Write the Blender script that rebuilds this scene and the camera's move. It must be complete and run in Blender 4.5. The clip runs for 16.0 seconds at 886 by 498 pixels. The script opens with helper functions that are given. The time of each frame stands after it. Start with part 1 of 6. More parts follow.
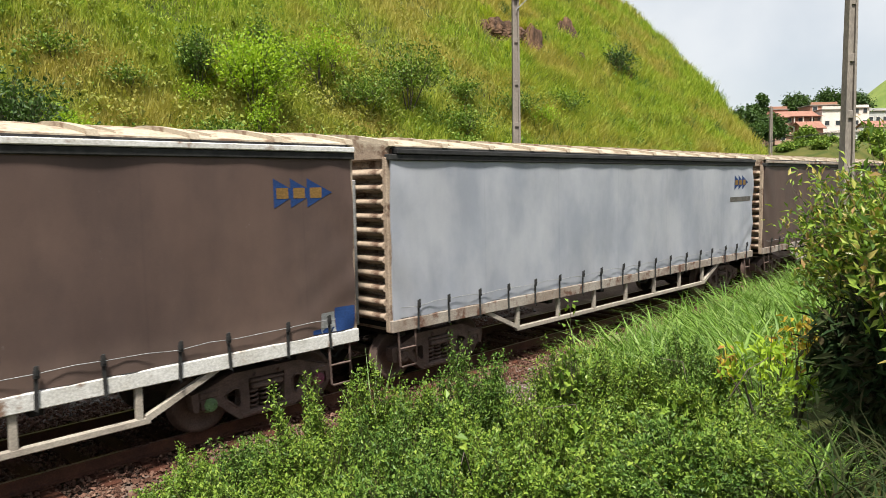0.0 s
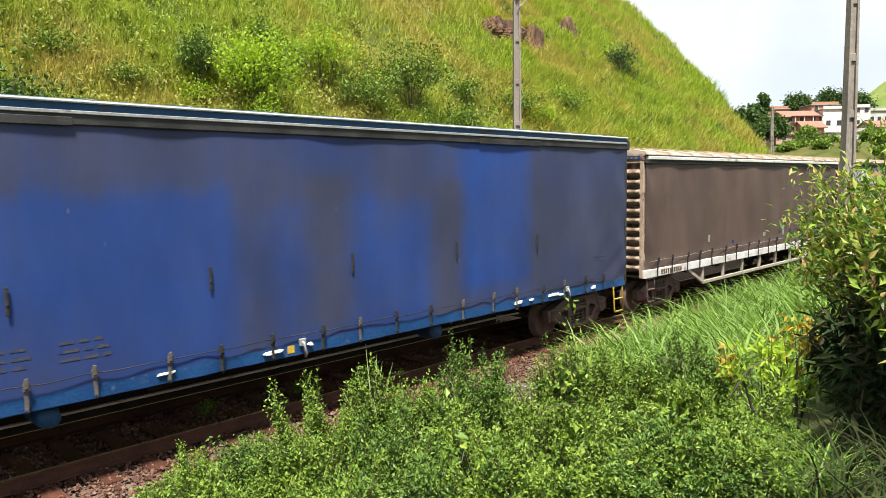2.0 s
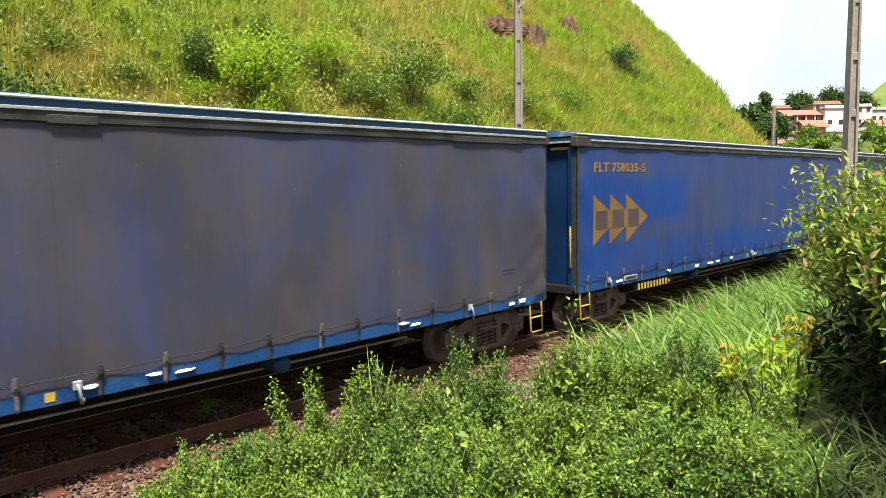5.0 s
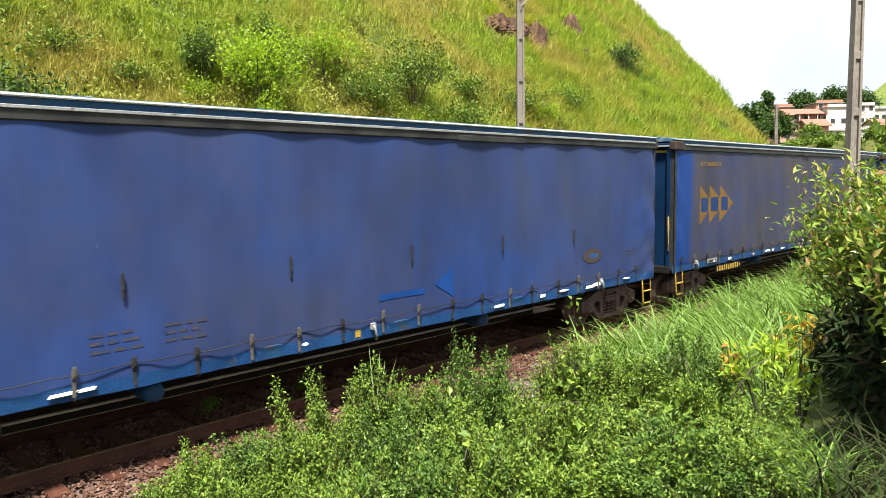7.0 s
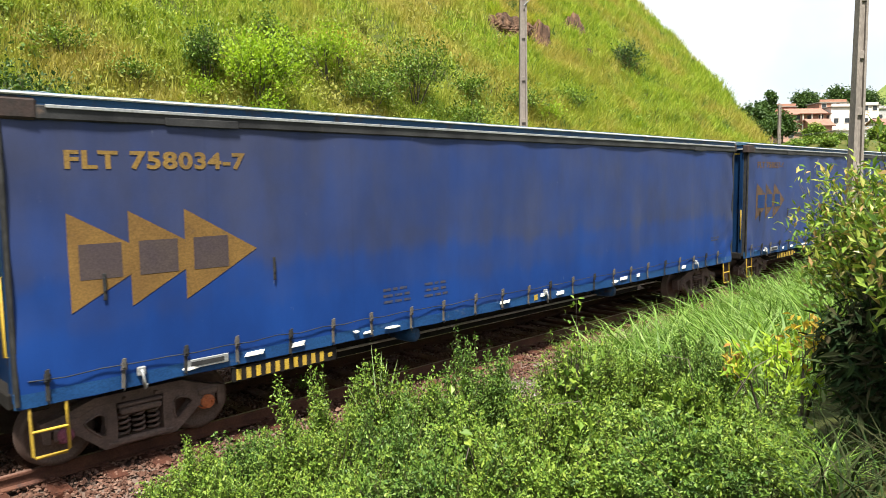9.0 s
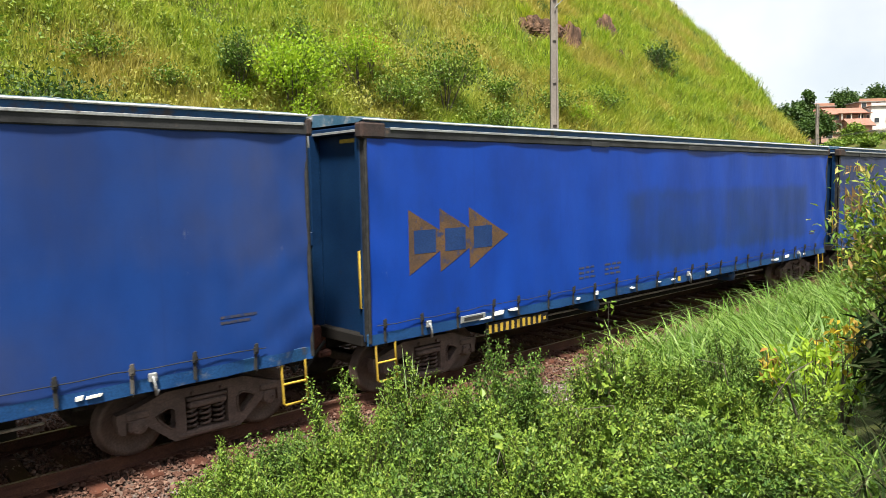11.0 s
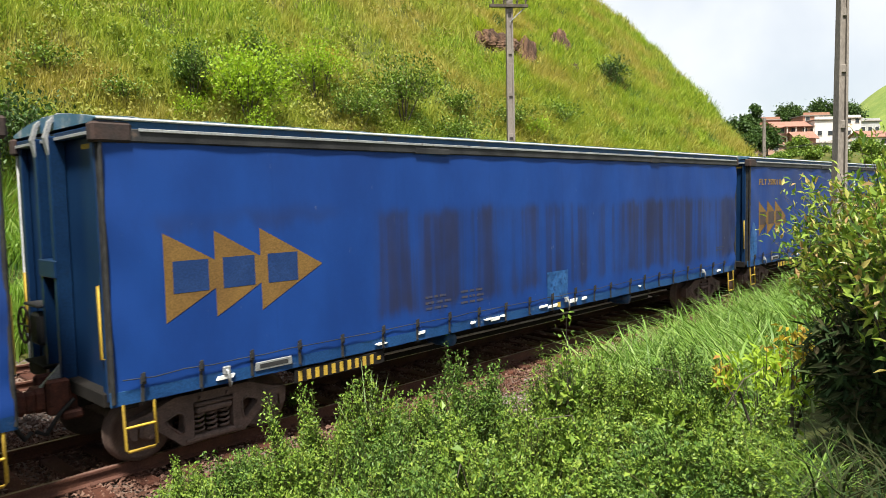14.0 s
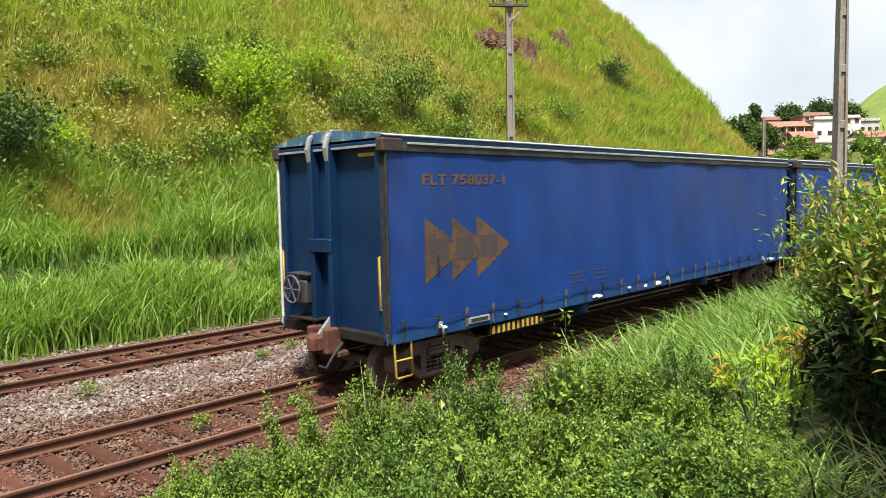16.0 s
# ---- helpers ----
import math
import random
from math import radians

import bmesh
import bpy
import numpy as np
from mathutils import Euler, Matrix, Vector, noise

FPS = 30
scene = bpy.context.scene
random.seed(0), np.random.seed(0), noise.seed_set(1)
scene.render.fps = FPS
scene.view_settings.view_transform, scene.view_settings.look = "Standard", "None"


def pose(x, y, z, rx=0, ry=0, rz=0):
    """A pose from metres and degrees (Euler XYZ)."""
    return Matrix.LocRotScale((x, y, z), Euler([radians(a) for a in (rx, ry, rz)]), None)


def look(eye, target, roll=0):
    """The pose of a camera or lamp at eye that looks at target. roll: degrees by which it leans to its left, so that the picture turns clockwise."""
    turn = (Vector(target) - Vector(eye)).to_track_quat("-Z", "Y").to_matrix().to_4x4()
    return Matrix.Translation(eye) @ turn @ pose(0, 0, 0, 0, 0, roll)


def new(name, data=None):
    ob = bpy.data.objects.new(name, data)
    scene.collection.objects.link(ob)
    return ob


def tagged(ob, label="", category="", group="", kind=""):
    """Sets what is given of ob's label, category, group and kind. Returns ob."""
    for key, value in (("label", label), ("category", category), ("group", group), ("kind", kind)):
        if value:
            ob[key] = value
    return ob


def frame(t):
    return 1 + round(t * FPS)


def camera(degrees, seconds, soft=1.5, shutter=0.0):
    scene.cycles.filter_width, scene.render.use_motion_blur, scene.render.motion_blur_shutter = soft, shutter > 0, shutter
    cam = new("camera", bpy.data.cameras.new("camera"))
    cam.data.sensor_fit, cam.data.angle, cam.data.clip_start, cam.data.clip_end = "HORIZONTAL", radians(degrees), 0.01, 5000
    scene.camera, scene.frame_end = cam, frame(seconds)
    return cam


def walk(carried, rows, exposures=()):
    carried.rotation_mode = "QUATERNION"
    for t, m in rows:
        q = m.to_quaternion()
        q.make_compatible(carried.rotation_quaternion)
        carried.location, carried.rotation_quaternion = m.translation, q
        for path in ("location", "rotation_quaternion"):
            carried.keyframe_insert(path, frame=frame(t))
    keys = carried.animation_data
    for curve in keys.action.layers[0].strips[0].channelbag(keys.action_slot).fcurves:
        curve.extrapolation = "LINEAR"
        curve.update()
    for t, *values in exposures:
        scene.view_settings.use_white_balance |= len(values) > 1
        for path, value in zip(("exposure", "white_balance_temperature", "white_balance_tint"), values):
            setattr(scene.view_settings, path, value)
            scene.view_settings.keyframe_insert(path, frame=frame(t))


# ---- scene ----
# camera on the near bank, hand-held: turns only
EYE = (0.0, 0.0, 3.38)
cam = camera(63.6, 16.0, soft=0.6, shutter=0.06)
# seconds, bearing from the track's normal, tilt, lean
VIEW = [(0.0, 45.56, -5.08, -1.06),
        (0.5, 45.53, -5.11, -1.00),
        (1.0, 45.50, -5.11, -0.98),
        (1.5, 45.51, -5.17, -0.92),
        (2.0, 45.51, -5.17, -0.93),
        (2.5, 45.49, -5.21, -0.96),
        (3.0, 45.44, -5.20, -0.94),
        (3.5, 45.44, -5.20, -0.94),
        (4.0, 45.45, -5.22, -0.89),
        (6.5, 45.33, -5.32, -0.85),
        (7.0, 45.26, -5.34, -0.86),
        (7.5, 45.23, -5.38, -0.82),
        (8.0, 45.21, -5.39, -0.79),
        (8.5, 45.17, -5.41, -0.75),
        (9.0, 45.07, -5.41, -0.75),
        (9.2, 44.35, -5.44, -0.77),
        (9.5, 43.38, -5.47, -0.79),
        (9.7, 42.57, -5.48, -0.87),
        (11.8, 43.04, -4.84, -1.34),
        (12.0, 44.53, -4.54, -1.29),
        (12.5, 45.92, -4.08, -1.29),
        (13.0, 46.03, -4.15, -1.23),
        (13.5, 45.96, -4.21, -1.24),
        (14.0, 45.95, -4.21, -1.26),
        (14.5, 45.95, -4.21, -1.26),
        (15.0, 45.96, -4.21, -1.24),
        (15.5, 46.01, -4.22, -1.25),
        (16.0, 45.99, -4.27, -1.17)]

def sight(bearing, tilt, lean):
    a, b = radians(bearing), radians(tilt)
    way = Vector((math.sin(a) * math.cos(b), math.cos(a) * math.cos(b), math.sin(b)))
    return look(EYE, Vector(EYE) + way, lean)


walk(cam, [(t, sight(a, b, c)) for t, a, b, c in VIEW], exposures=((0.0, 1.07), (1.0, 1.26), (2.0, 1.42), (4.2, 1.46), (7.0, 1.55), (9.5, 1.49), (12.0, 1.33), (16.0, 1.31)))

# ---- daylight: thin bright cloud, a soft sun ----
SUN_HEIGHT, SUN_BEARING = 64, 226
world = bpy.data.worlds.new("sky")
scene.world = world
world.use_nodes = True
wn, wl = world.node_tree.nodes, world.node_tree.links
wn.clear()
sky = wn.new("ShaderNodeTexSky")
sky.sky_type, sky.sun_disc = "NISHITA", False
sky.sun_elevation, sky.sun_rotation = radians(SUN_HEIGHT), radians(SUN_BEARING)
dim = wn.new("ShaderNodeMixRGB")
dim.blend_type, dim.inputs[0].default_value = "MULTIPLY", 1.0
dim.inputs[2].default_value = (0.1, 0.1, 0.1, 1)
cloud = wn.new("ShaderNodeTexNoise")
cloud.inputs["Scale"].default_value, cloud.inputs["Detail"].default_value = 2.5, 6
ramp = wn.new("ShaderNodeValToRGB")
ramp.color_ramp.elements[0].position, ramp.color_ramp.elements[1].position = 0.32, 0.62
ramp.color_ramp.elements[0].color, ramp.color_ramp.elements[1].color = (0.45, 0.45, 0.45, 1), (1, 1, 1, 1)
both = wn.new("ShaderNodeMixRGB")
both.inputs[2].default_value = (0.88, 0.91, 0.94, 1)
back = wn.new("ShaderNodeBackground")
back.inputs["Strength"].default_value = 0.48
wout = wn.new("ShaderNodeOutputWorld")
wl.new(sky.outputs[0], dim.inputs[1])
wl.new(cloud.outputs["Fac"], ramp.inputs[0])
wl.new(ramp.outputs[0], both.inputs[0])
wl.new(dim.outputs[0], both.inputs[1])
wl.new(both.outputs[0], back.inputs[0])
wl.new(back.outputs[0], wout.inputs[0])
sun = new("sun", bpy.data.lights.new("sun", "SUN"))
sun.data.energy, sun.data.angle, sun.data.color = 5.0, radians(8), (1.0, 0.95, 0.84)
_a, _b = radians(SUN_BEARING), radians(SUN_HEIGHT)
sun.matrix_world = look((0, 0, 60), (-math.sin(_a) * math.cos(_b), -math.cos(_a) * math.cos(_b), 60 - math.sin(_b)))


# ---- materials ----
def shader(name, rough=0.8, metal=0.0, coat=0.0, shine=0.2):
    m = bpy.data.materials.new(name)
    m.use_nodes = True
    nt = m.node_tree
    b = nt.nodes["Principled BSDF"]
    b.inputs["Roughness"].default_value, b.inputs["Metallic"].default_value = rough, metal
    b.inputs["Coat Weight"].default_value = coat
    b.inputs["Specular IOR Level"].default_value = shine
    return m, nt, b


def noise_node(nt, scale, stretch=(1, 1, 1), detail=5, shift=0.0, rough=0.55):
    co = nt.nodes.new("ShaderNodeTexCoord")
    mp = nt.nodes.new("ShaderNodeMapping")
    mp.inputs["Scale"].default_value, mp.inputs["Location"].default_value = stretch, (shift, shift * 0.7, shift * 1.3)
    n = nt.nodes.new("ShaderNodeTexNoise")
    n.inputs["Scale"].default_value, n.inputs["Detail"].default_value, n.inputs["Roughness"].default_value = scale, detail, rough
    nt.links.new(co.outputs["Object"], mp.inputs[0])
    nt.links.new(mp.outputs[0], n.inputs["Vector"])
    return n.outputs["Fac"]


def ramp_node(nt, fac, lo, hi, a=0.0, b=1.0):
    r = nt.nodes.new("ShaderNodeMapRange")
    r.interpolation_type = "SMOOTHSTEP"
    for i, v in enumerate((lo, hi, a, b), 1):
        r.inputs[i].default_value = v
    nt.links.new(fac, r.inputs[0])
    return r.outputs[0]


def calc(nt, op, a, b):
    n = nt.nodes.new("ShaderNodeMath")
    n.operation = op
    for i, v in enumerate((a, b)):
        if isinstance(v, (int, float)):
            n.inputs[i].default_value = v
        else:
            nt.links.new(v, n.inputs[i])
    return n.outputs[0]


def blend(nt, fac, a, b, how="MIX"):
    n = nt.nodes.new("ShaderNodeMixRGB")
    n.blend_type = how
    for i, v in enumerate((fac, a, b)):
        if isinstance(v, (int, float)):
            n.inputs[i].default_value = v
        elif isinstance(v, tuple):
            n.inputs[i].default_value = (*v, 1)
        else:
            nt.links.new(v, n.inputs[i])
    return n.outputs[0]


def bumped(nt, b, fac, strength, depth=0.01):
    n = nt.nodes.new("ShaderNodeBump")
    n.inputs["Strength"].default_value, n.inputs["Distance"].default_value = strength, depth
    nt.links.new(fac, n.inputs["Height"])
    nt.links.new(n.outputs[0], b.inputs["Normal"])


def surf(name, c1, c2, scale=2.0, rough=0.8, metal=0.0, fine=40.0, bump=0.3, stain=None, stained=0.55, stretch=(1, 1, 1), vary=0.0, depth=0.01):
    """Two tones at a large scale, fine grain, and stains with a shape of their own."""
    m, nt, b = shader(name, rough, metal)
    col = blend(nt, ramp_node(nt, noise_node(nt, scale, stretch), 0.3, 0.7), c1, c2)
    grain = noise_node(nt, fine, stretch, 3, 5.0)
    col = blend(nt, 0.5, col, blend(nt, ramp_node(nt, grain, 0.25, 0.75), (0.45, 0.45, 0.45), (1.3, 1.3, 1.3)), "MULTIPLY")
    if stain:
        col = blend(nt, ramp_node(nt, noise_node(nt, scale * 2.3, stretch, 7, 9.0, 0.65), stained, stained + 0.16), col, stain)
    if vary:
        info = nt.nodes.new("ShaderNodeObjectInfo")
        col = blend(nt, 1.0, col, blend(nt, info.outputs["Random"], (1 - vary,) * 3, (1 + vary,) * 3), "MULTIPLY")
    nt.links.new(col, b.inputs["Base Color"])
    bumped(nt, b, grain, bump, depth)
    return m


def leafy(name, tones, rough=0.55, patch=0.0, other=None, glow=0.35):
    """Leaves or blades: each its own tone, with broad patches of another, and light that passes through."""
    m, nt, b = shader(name, rough)
    geo = nt.nodes.new("ShaderNodeNewGeometry")
    r = nt.nodes.new("ShaderNodeValToRGB")
    while len(r.color_ramp.elements) < len(tones):
        r.color_ramp.elements.new(0.5)
    for i, (e, c) in enumerate(zip(r.color_ramp.elements, tones)):
        e.position, e.color = i / (len(tones) - 1), (*c, 1)
    nt.links.new(geo.outputs["Random Per Island"], r.inputs[0])
    col = r.outputs[0]
    if other:
        col = blend(nt, ramp_node(nt, noise_node(nt, patch, (1, 1, 1), 5), 0.42, 0.66), col, blend(nt, 0.75, col, other))
    nt.links.new(col, b.inputs["Base Color"])
    thin = nt.nodes.new("ShaderNodeBsdfTranslucent")
    nt.links.new(blend(nt, 1.0, col, (1.2, 1.25, 0.6), "MULTIPLY"), thin.inputs[0])
    mix = nt.nodes.new("ShaderNodeMixShader")
    mix.inputs[0].default_value = glow
    nt.links.new(b.outputs[0], mix.inputs[1])
    nt.links.new(thin.outputs[0], mix.inputs[2])
    nt.links.new(mix.outputs[0], nt.nodes["Material Output"].inputs[0])
    return m


def curtain_cloth(name, clean, dirt, amount, boxes=(), seed=0.0, rough=0.6):
    """Tarpaulin: vertical dirt streaks over clean cloth; boxes: soft-edged areas (x0, x1, z0, z1, how dirty)."""
    m, nt, b = shader(name, rough)
    co = nt.nodes.new("ShaderNodeTexCoord")
    sep = nt.nodes.new("ShaderNodeSeparateXYZ")
    nt.links.new(co.outputs["Object"], sep.inputs[0])
    streak = noise_node(nt, 1.0, (2.2, 1, 0.22), 6, seed, 0.6)
    cloudy = noise_node(nt, 0.45, (0.7, 1, 1.2), 5, seed + 3)
    wob = calc(nt, "MULTIPLY", calc(nt, "SUBTRACT", streak, 0.5), 1.6)
    level = calc(nt, "ADD", calc(nt, "MULTIPLY", calc(nt, "SUBTRACT", cloudy, 0.5), 1.1), amount)
    level = calc(nt, "ADD", level, calc(nt, "MULTIPLY", wob, 0.34))
    for x0, x1, z0, z1, a in boxes:
        f = None
        for axis, lo, hi, s in ((0, x0, x1, 0.30), (2, z0, z1, 0.16)):
            at = calc(nt, "ADD", sep.outputs[axis], calc(nt, "MULTIPLY", wob, 0.35 if axis == 2 else 0.25))
            g = calc(nt, "MULTIPLY", ramp_node(nt, at, lo - s, lo + s), ramp_node(nt, at, hi - s, hi + s, 1, 0))
            f = g if f is None else calc(nt, "MULTIPLY", f, g)
        if a > 0.5:
            f = calc(nt, "MULTIPLY", f, ramp_node(nt, noise_node(nt, 1.0, (2.6, 1, 0.10), 4, seed + 11), 0.33, 0.65, 0.12, 1.0))
        level = calc(nt, "ADD", level, calc(nt, "MULTIPLY", f, a))
    col = blend(nt, ramp_node(nt, level, 0.0, 1.0), clean, dirt)
    tone = noise_node(nt, 0.9, (0.9, 1, 0.5), 6, seed + 17, 0.65)
    col = blend(nt, 1.0, col, blend(nt, ramp_node(nt, tone, 0.3, 0.7), (0.82, 0.84, 0.87), (1.20, 1.18, 1.15)), "MULTIPLY")
    # strips of cloth sewn side by side
    strip = calc(nt, "FRACT", calc(nt, "MULTIPLY", sep.outputs[0], 0.425), 0.0)
    seam = calc(nt, "MULTIPLY", ramp_node(nt, strip, 0.0, 0.012), ramp_node(nt, strip, 0.988, 1.0, 1, 0))
    col = blend(nt, 1.0, col, blend(nt, seam, (0.93, 0.93, 0.94), (1.0, 1.0, 1.0)), "MULTIPLY")
    weave = noise_node(nt, 90, (1, 1, 1), 2, seed)
    col = blend(nt, 0.22, col, blend(nt, weave, (0.4, 0.4, 0.4), (1.5, 1.5, 1.5)), "MULTIPLY")
    scuff = ramp_node(nt, noise_node(nt, 5, (1.5, 1, 0.6), 8, seed + 7, 0.7), 0.66, 0.74)
    col = blend(nt, calc(nt, "MULTIPLY", scuff, 0.18), col, (0.35, 0.35, 0.36))
    nt.links.new(col, b.inputs["Base Color"])
    bumped(nt, b, noise_node(nt, 3.0, (1, 1, 0.4), 5, seed), 0.25, 0.03)
    return m


M = {}
M["roof_blue"] = surf("roof_paint", (0.03, 0.09, 0.16), (0.06, 0.13, 0.2), 1.2, 0.32, 0.1, stain=(0.32, 0.32, 0.32), stained=0.5, bump=0.05)
M["end_blue"] = surf("end_wall_paint", (0.0036, 0.0155, 0.050), (0.006, 0.024, 0.068), 1.0, 0.35, 0.0, stain=(0.0255, 0.0158, 0.016), stained=0.62, bump=0.1)
# pale pole paint, also the roof edge's sheen put into a colour
M["eave_white"] = surf("pale_eave_sheen_and_pole", (0.496, 0.504, 0.512), (0.4, 0.416, 0.44), 2.0, 0.4, 0.0, stain=(0.2, 0.2, 0.216), stained=0.62)
M["band"] = surf("black_rail_paint", (0.015, 0.015, 0.0168), (0.036, 0.036, 0.0372), 2.0, 0.6, stain=(0.084, 0.06, 0.048), stained=0.6)
M["silver"] = surf("weathered_alloy", (0.336, 0.344, 0.352), (0.24, 0.248, 0.256), 3.0, 0.5, 0.4, stain=(0.112, 0.088, 0.08), stained=0.58)
M["rust_cap"] = surf("rusty_cap", (0.050, 0.030, 0.026), (0.030, 0.024, 0.023), 6.0, 0.75)
# dark grimy steel, taken lower still to put under-wagon shade into the colour
M["frame_dark"] = surf("grimy_underframe_shade_deepened", (0.00648, 0.00576, 0.0054), (0.0144, 0.0122, 0.0108), 2.0, 0.85)
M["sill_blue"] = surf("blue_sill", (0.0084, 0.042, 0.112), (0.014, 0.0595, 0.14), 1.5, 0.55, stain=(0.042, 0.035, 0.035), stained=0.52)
M["hem"] = surf("scratched_hem", (0.008, 0.040, 0.13), (0.012, 0.055, 0.16), 1.5, 0.5, stain=(0.10, 0.12, 0.15), stained=0.60)
M["bogie"] = surf("dusty_cast_steel", (0.135, 0.094, 0.082), (0.082, 0.058, 0.051), 5.0, 0.85, 0.0, stain=(0.045, 0.034, 0.031), stained=0.60)
M["wheel"] = surf("wheel_steel", (0.085, 0.058, 0.050), (0.125, 0.088, 0.075), 4.0, 0.6, 0.2)
M["tread"] = surf("polished_tread", (0.5, 0.5, 0.5), (0.4, 0.39, 0.38), 4.0, 0.3, 0.9)
M["yellow"] = surf("yellow_paint", (0.446, 0.302, 0.036), (0.36, 0.238, 0.0432), 5.0, 0.5, stain=(0.144, 0.0864, 0.036), stained=0.62)
M["strap"] = surf("black_webbing", (0.015, 0.015, 0.016), (0.03, 0.03, 0.03), 8.0, 0.8)
M["strap_worn"] = surf("worn_webbing", (0.055, 0.05, 0.047), (0.095, 0.088, 0.08), 8.0, 0.8)
M["white"] = surf("scuffed_white", (0.72, 0.72, 0.70), (0.6, 0.6, 0.58), 6.0, 0.6, stain=(0.12, 0.14, 0.2), stained=0.6)
M["sill_white"] = surf("dirty_white_sill", (0.56, 0.56, 0.56), (0.44, 0.43, 0.41), 1.6, 0.65, stain=(0.165, 0.105, 0.075), stained=0.56)
M["sill_rust"] = surf("stained_grey_sill", (0.294, 0.266, 0.238), (0.21, 0.168, 0.14), 1.6, 0.7, stain=(0.098, 0.049, 0.035), stained=0.5)
M["cream"] = surf("cream_boxcar_steel", (0.418, 0.36, 0.288), (0.331, 0.274, 0.209), 1.2, 0.6, stain=(0.16, 0.10, 0.07), stained=0.49)
M["cream_end"] = surf("stained_cream_end", (0.33, 0.262, 0.205), (0.25, 0.19, 0.145), 1.6, 0.7, stain=(0.085, 0.05, 0.035), stained=0.50)
M["truss"] = surf("grey_truss_paint", (0.315, 0.285, 0.247), (0.247, 0.217, 0.188), 2.0, 0.7, stain=(0.12, 0.0675, 0.0525), stained=0.58)
M["logo"] = surf("faded_ochre_print", (0.164, 0.0944, 0.0273), (0.124, 0.0694, 0.0223), 2.0, 0.7, stain=(0.0595, 0.0422, 0.0298), stained=0.6)
M["logo_dim"] = surf("worn_ochre_print", (0.105, 0.0589, 0.0279), (0.062, 0.0403, 0.031), 3.0, 0.7, stain=(0.0186, 0.031, 0.0868), stained=0.52)
M["logo_mark"] = surf("dark_print", (0.048, 0.036, 0.042), (0.06, 0.045, 0.042), 2.0, 0.7)
M["logo_blue"] = surf("blue_print", (0.0072, 0.027, 0.102), (0.012, 0.036, 0.12), 2.0, 0.7)
M["letter"] = surf("ochre_lettering", (0.19, 0.116, 0.0316), (0.137, 0.0843, 0.0316), 3.0, 0.7, stain=(0.0527, 0.0422, 0.0369), stained=0.62)
M["stencil"] = surf("faded_stencil_print", (0.055, 0.047, 0.060), (0.035, 0.042, 0.075), 5.0, 0.7, stain=(0.008, 0.03, 0.12), stained=0.5)
M["letter_dim"] = surf("faded_lettering", (0.093, 0.0527, 0.031), (0.0682, 0.0434, 0.031), 3.0, 0.7, stain=(0.0186, 0.031, 0.0806), stained=0.66)
M["patch_blue"] = surf("new_blue_cloth", (0.006, 0.042, 0.19), (0.009, 0.05, 0.22), 2.0, 0.5, stain=(0.04, 0.05, 0.1), stained=0.6)
M["patch_pale"] = surf("pale_blue_cloth", (0.012, 0.06, 0.19), (0.028, 0.095, 0.25), 4.5, 0.45, fine=4.0, bump=0.5, stain=(0.008, 0.03, 0.11), stained=0.5, depth=0.06)
M["torn_dark"] = surf("torn_dark_cloth", (0.003, 0.010, 0.045), (0.005, 0.018, 0.07), 4.0, 0.7)
M["rust"] = surf("red_rust_casting", (0.115, 0.042, 0.030), (0.060, 0.026, 0.021), 6.0, 0.85, stain=(0.025, 0.016, 0.014), stained=0.55)
M["cap_a"] = surf("orange_axle_cap", (0.42, 0.13, 0.05), (0.33, 0.1, 0.05), 8.0, 0.7)
M["cap_b"] = surf("purple_axle_cap", (0.20, 0.06, 0.10), (0.15, 0.06, 0.08), 8.0, 0.7)
M["cap_c"] = surf("green_axle_cap", (0.13, 0.22, 0.10), (0.1, 0.16, 0.09), 8.0, 0.7)
M["rail"] = surf("rusty_rail", (0.0952, 0.0415, 0.0268), (0.0638, 0.0287, 0.0217), 3.0, 0.75, stain=(0.0382, 0.0224, 0.0191), stained=0.58)
M["rail_top"] = surf("worn_rail_head", (0.24, 0.14, 0.11), (0.19, 0.11, 0.09), 3.0, 0.4, 0.4)
M["sleeper"] = surf("weathered_sleeper", (0.0749, 0.0274, 0.0165), (0.053, 0.0199, 0.013), 2.0, 0.9, stretch=(3.74, 0.442, 0.384), stain=(0.0312, 0.0155, 0.0115), stained=0.6, vary=0.25)
M["concrete"] = surf("grey_concrete", (0.24, 0.21, 0.185), (0.17, 0.15, 0.135), 1.5, 0.9, stretch=(1, 1, 0.3), stain=(0.12, 0.11, 0.10), stained=0.6)
M["rock"] = surf("brown_rock", (0.14, 0.080, 0.050), (0.045, 0.028, 0.020), 1.1, 0.95, fine=5, bump=0.9, stretch=(1.6, 1.6, 0.5), stain=(0.018, 0.012, 0.012), stained=0.56, depth=0.15)
M["bark"] = surf("bark", (0.10, 0.085, 0.065), (0.06, 0.05, 0.04), 6.0, 0.9)
M["brick"] = surf("bare_brick_wall", (0.36, 0.19, 0.13), (0.304, 0.162, 0.12), 0.4, 0.9, fine=8)
M["render_white"] = surf("white_render", (0.64, 0.59, 0.55), (0.54, 0.50, 0.47), 0.3, 0.9, fine=8)
M["render_pink"] = surf("pink_render", (0.429, 0.27, 0.209), (0.374, 0.225, 0.18), 0.3, 0.9, fine=8)
M["render_grey"] = surf("grey_render", (0.40, 0.40, 0.40), (0.32, 0.32, 0.33), 0.3, 0.9, fine=8)
M["tile"] = surf("clay_tile", (0.29, 0.145, 0.11), (0.21, 0.11, 0.085), 1.0, 0.9, fine=10)
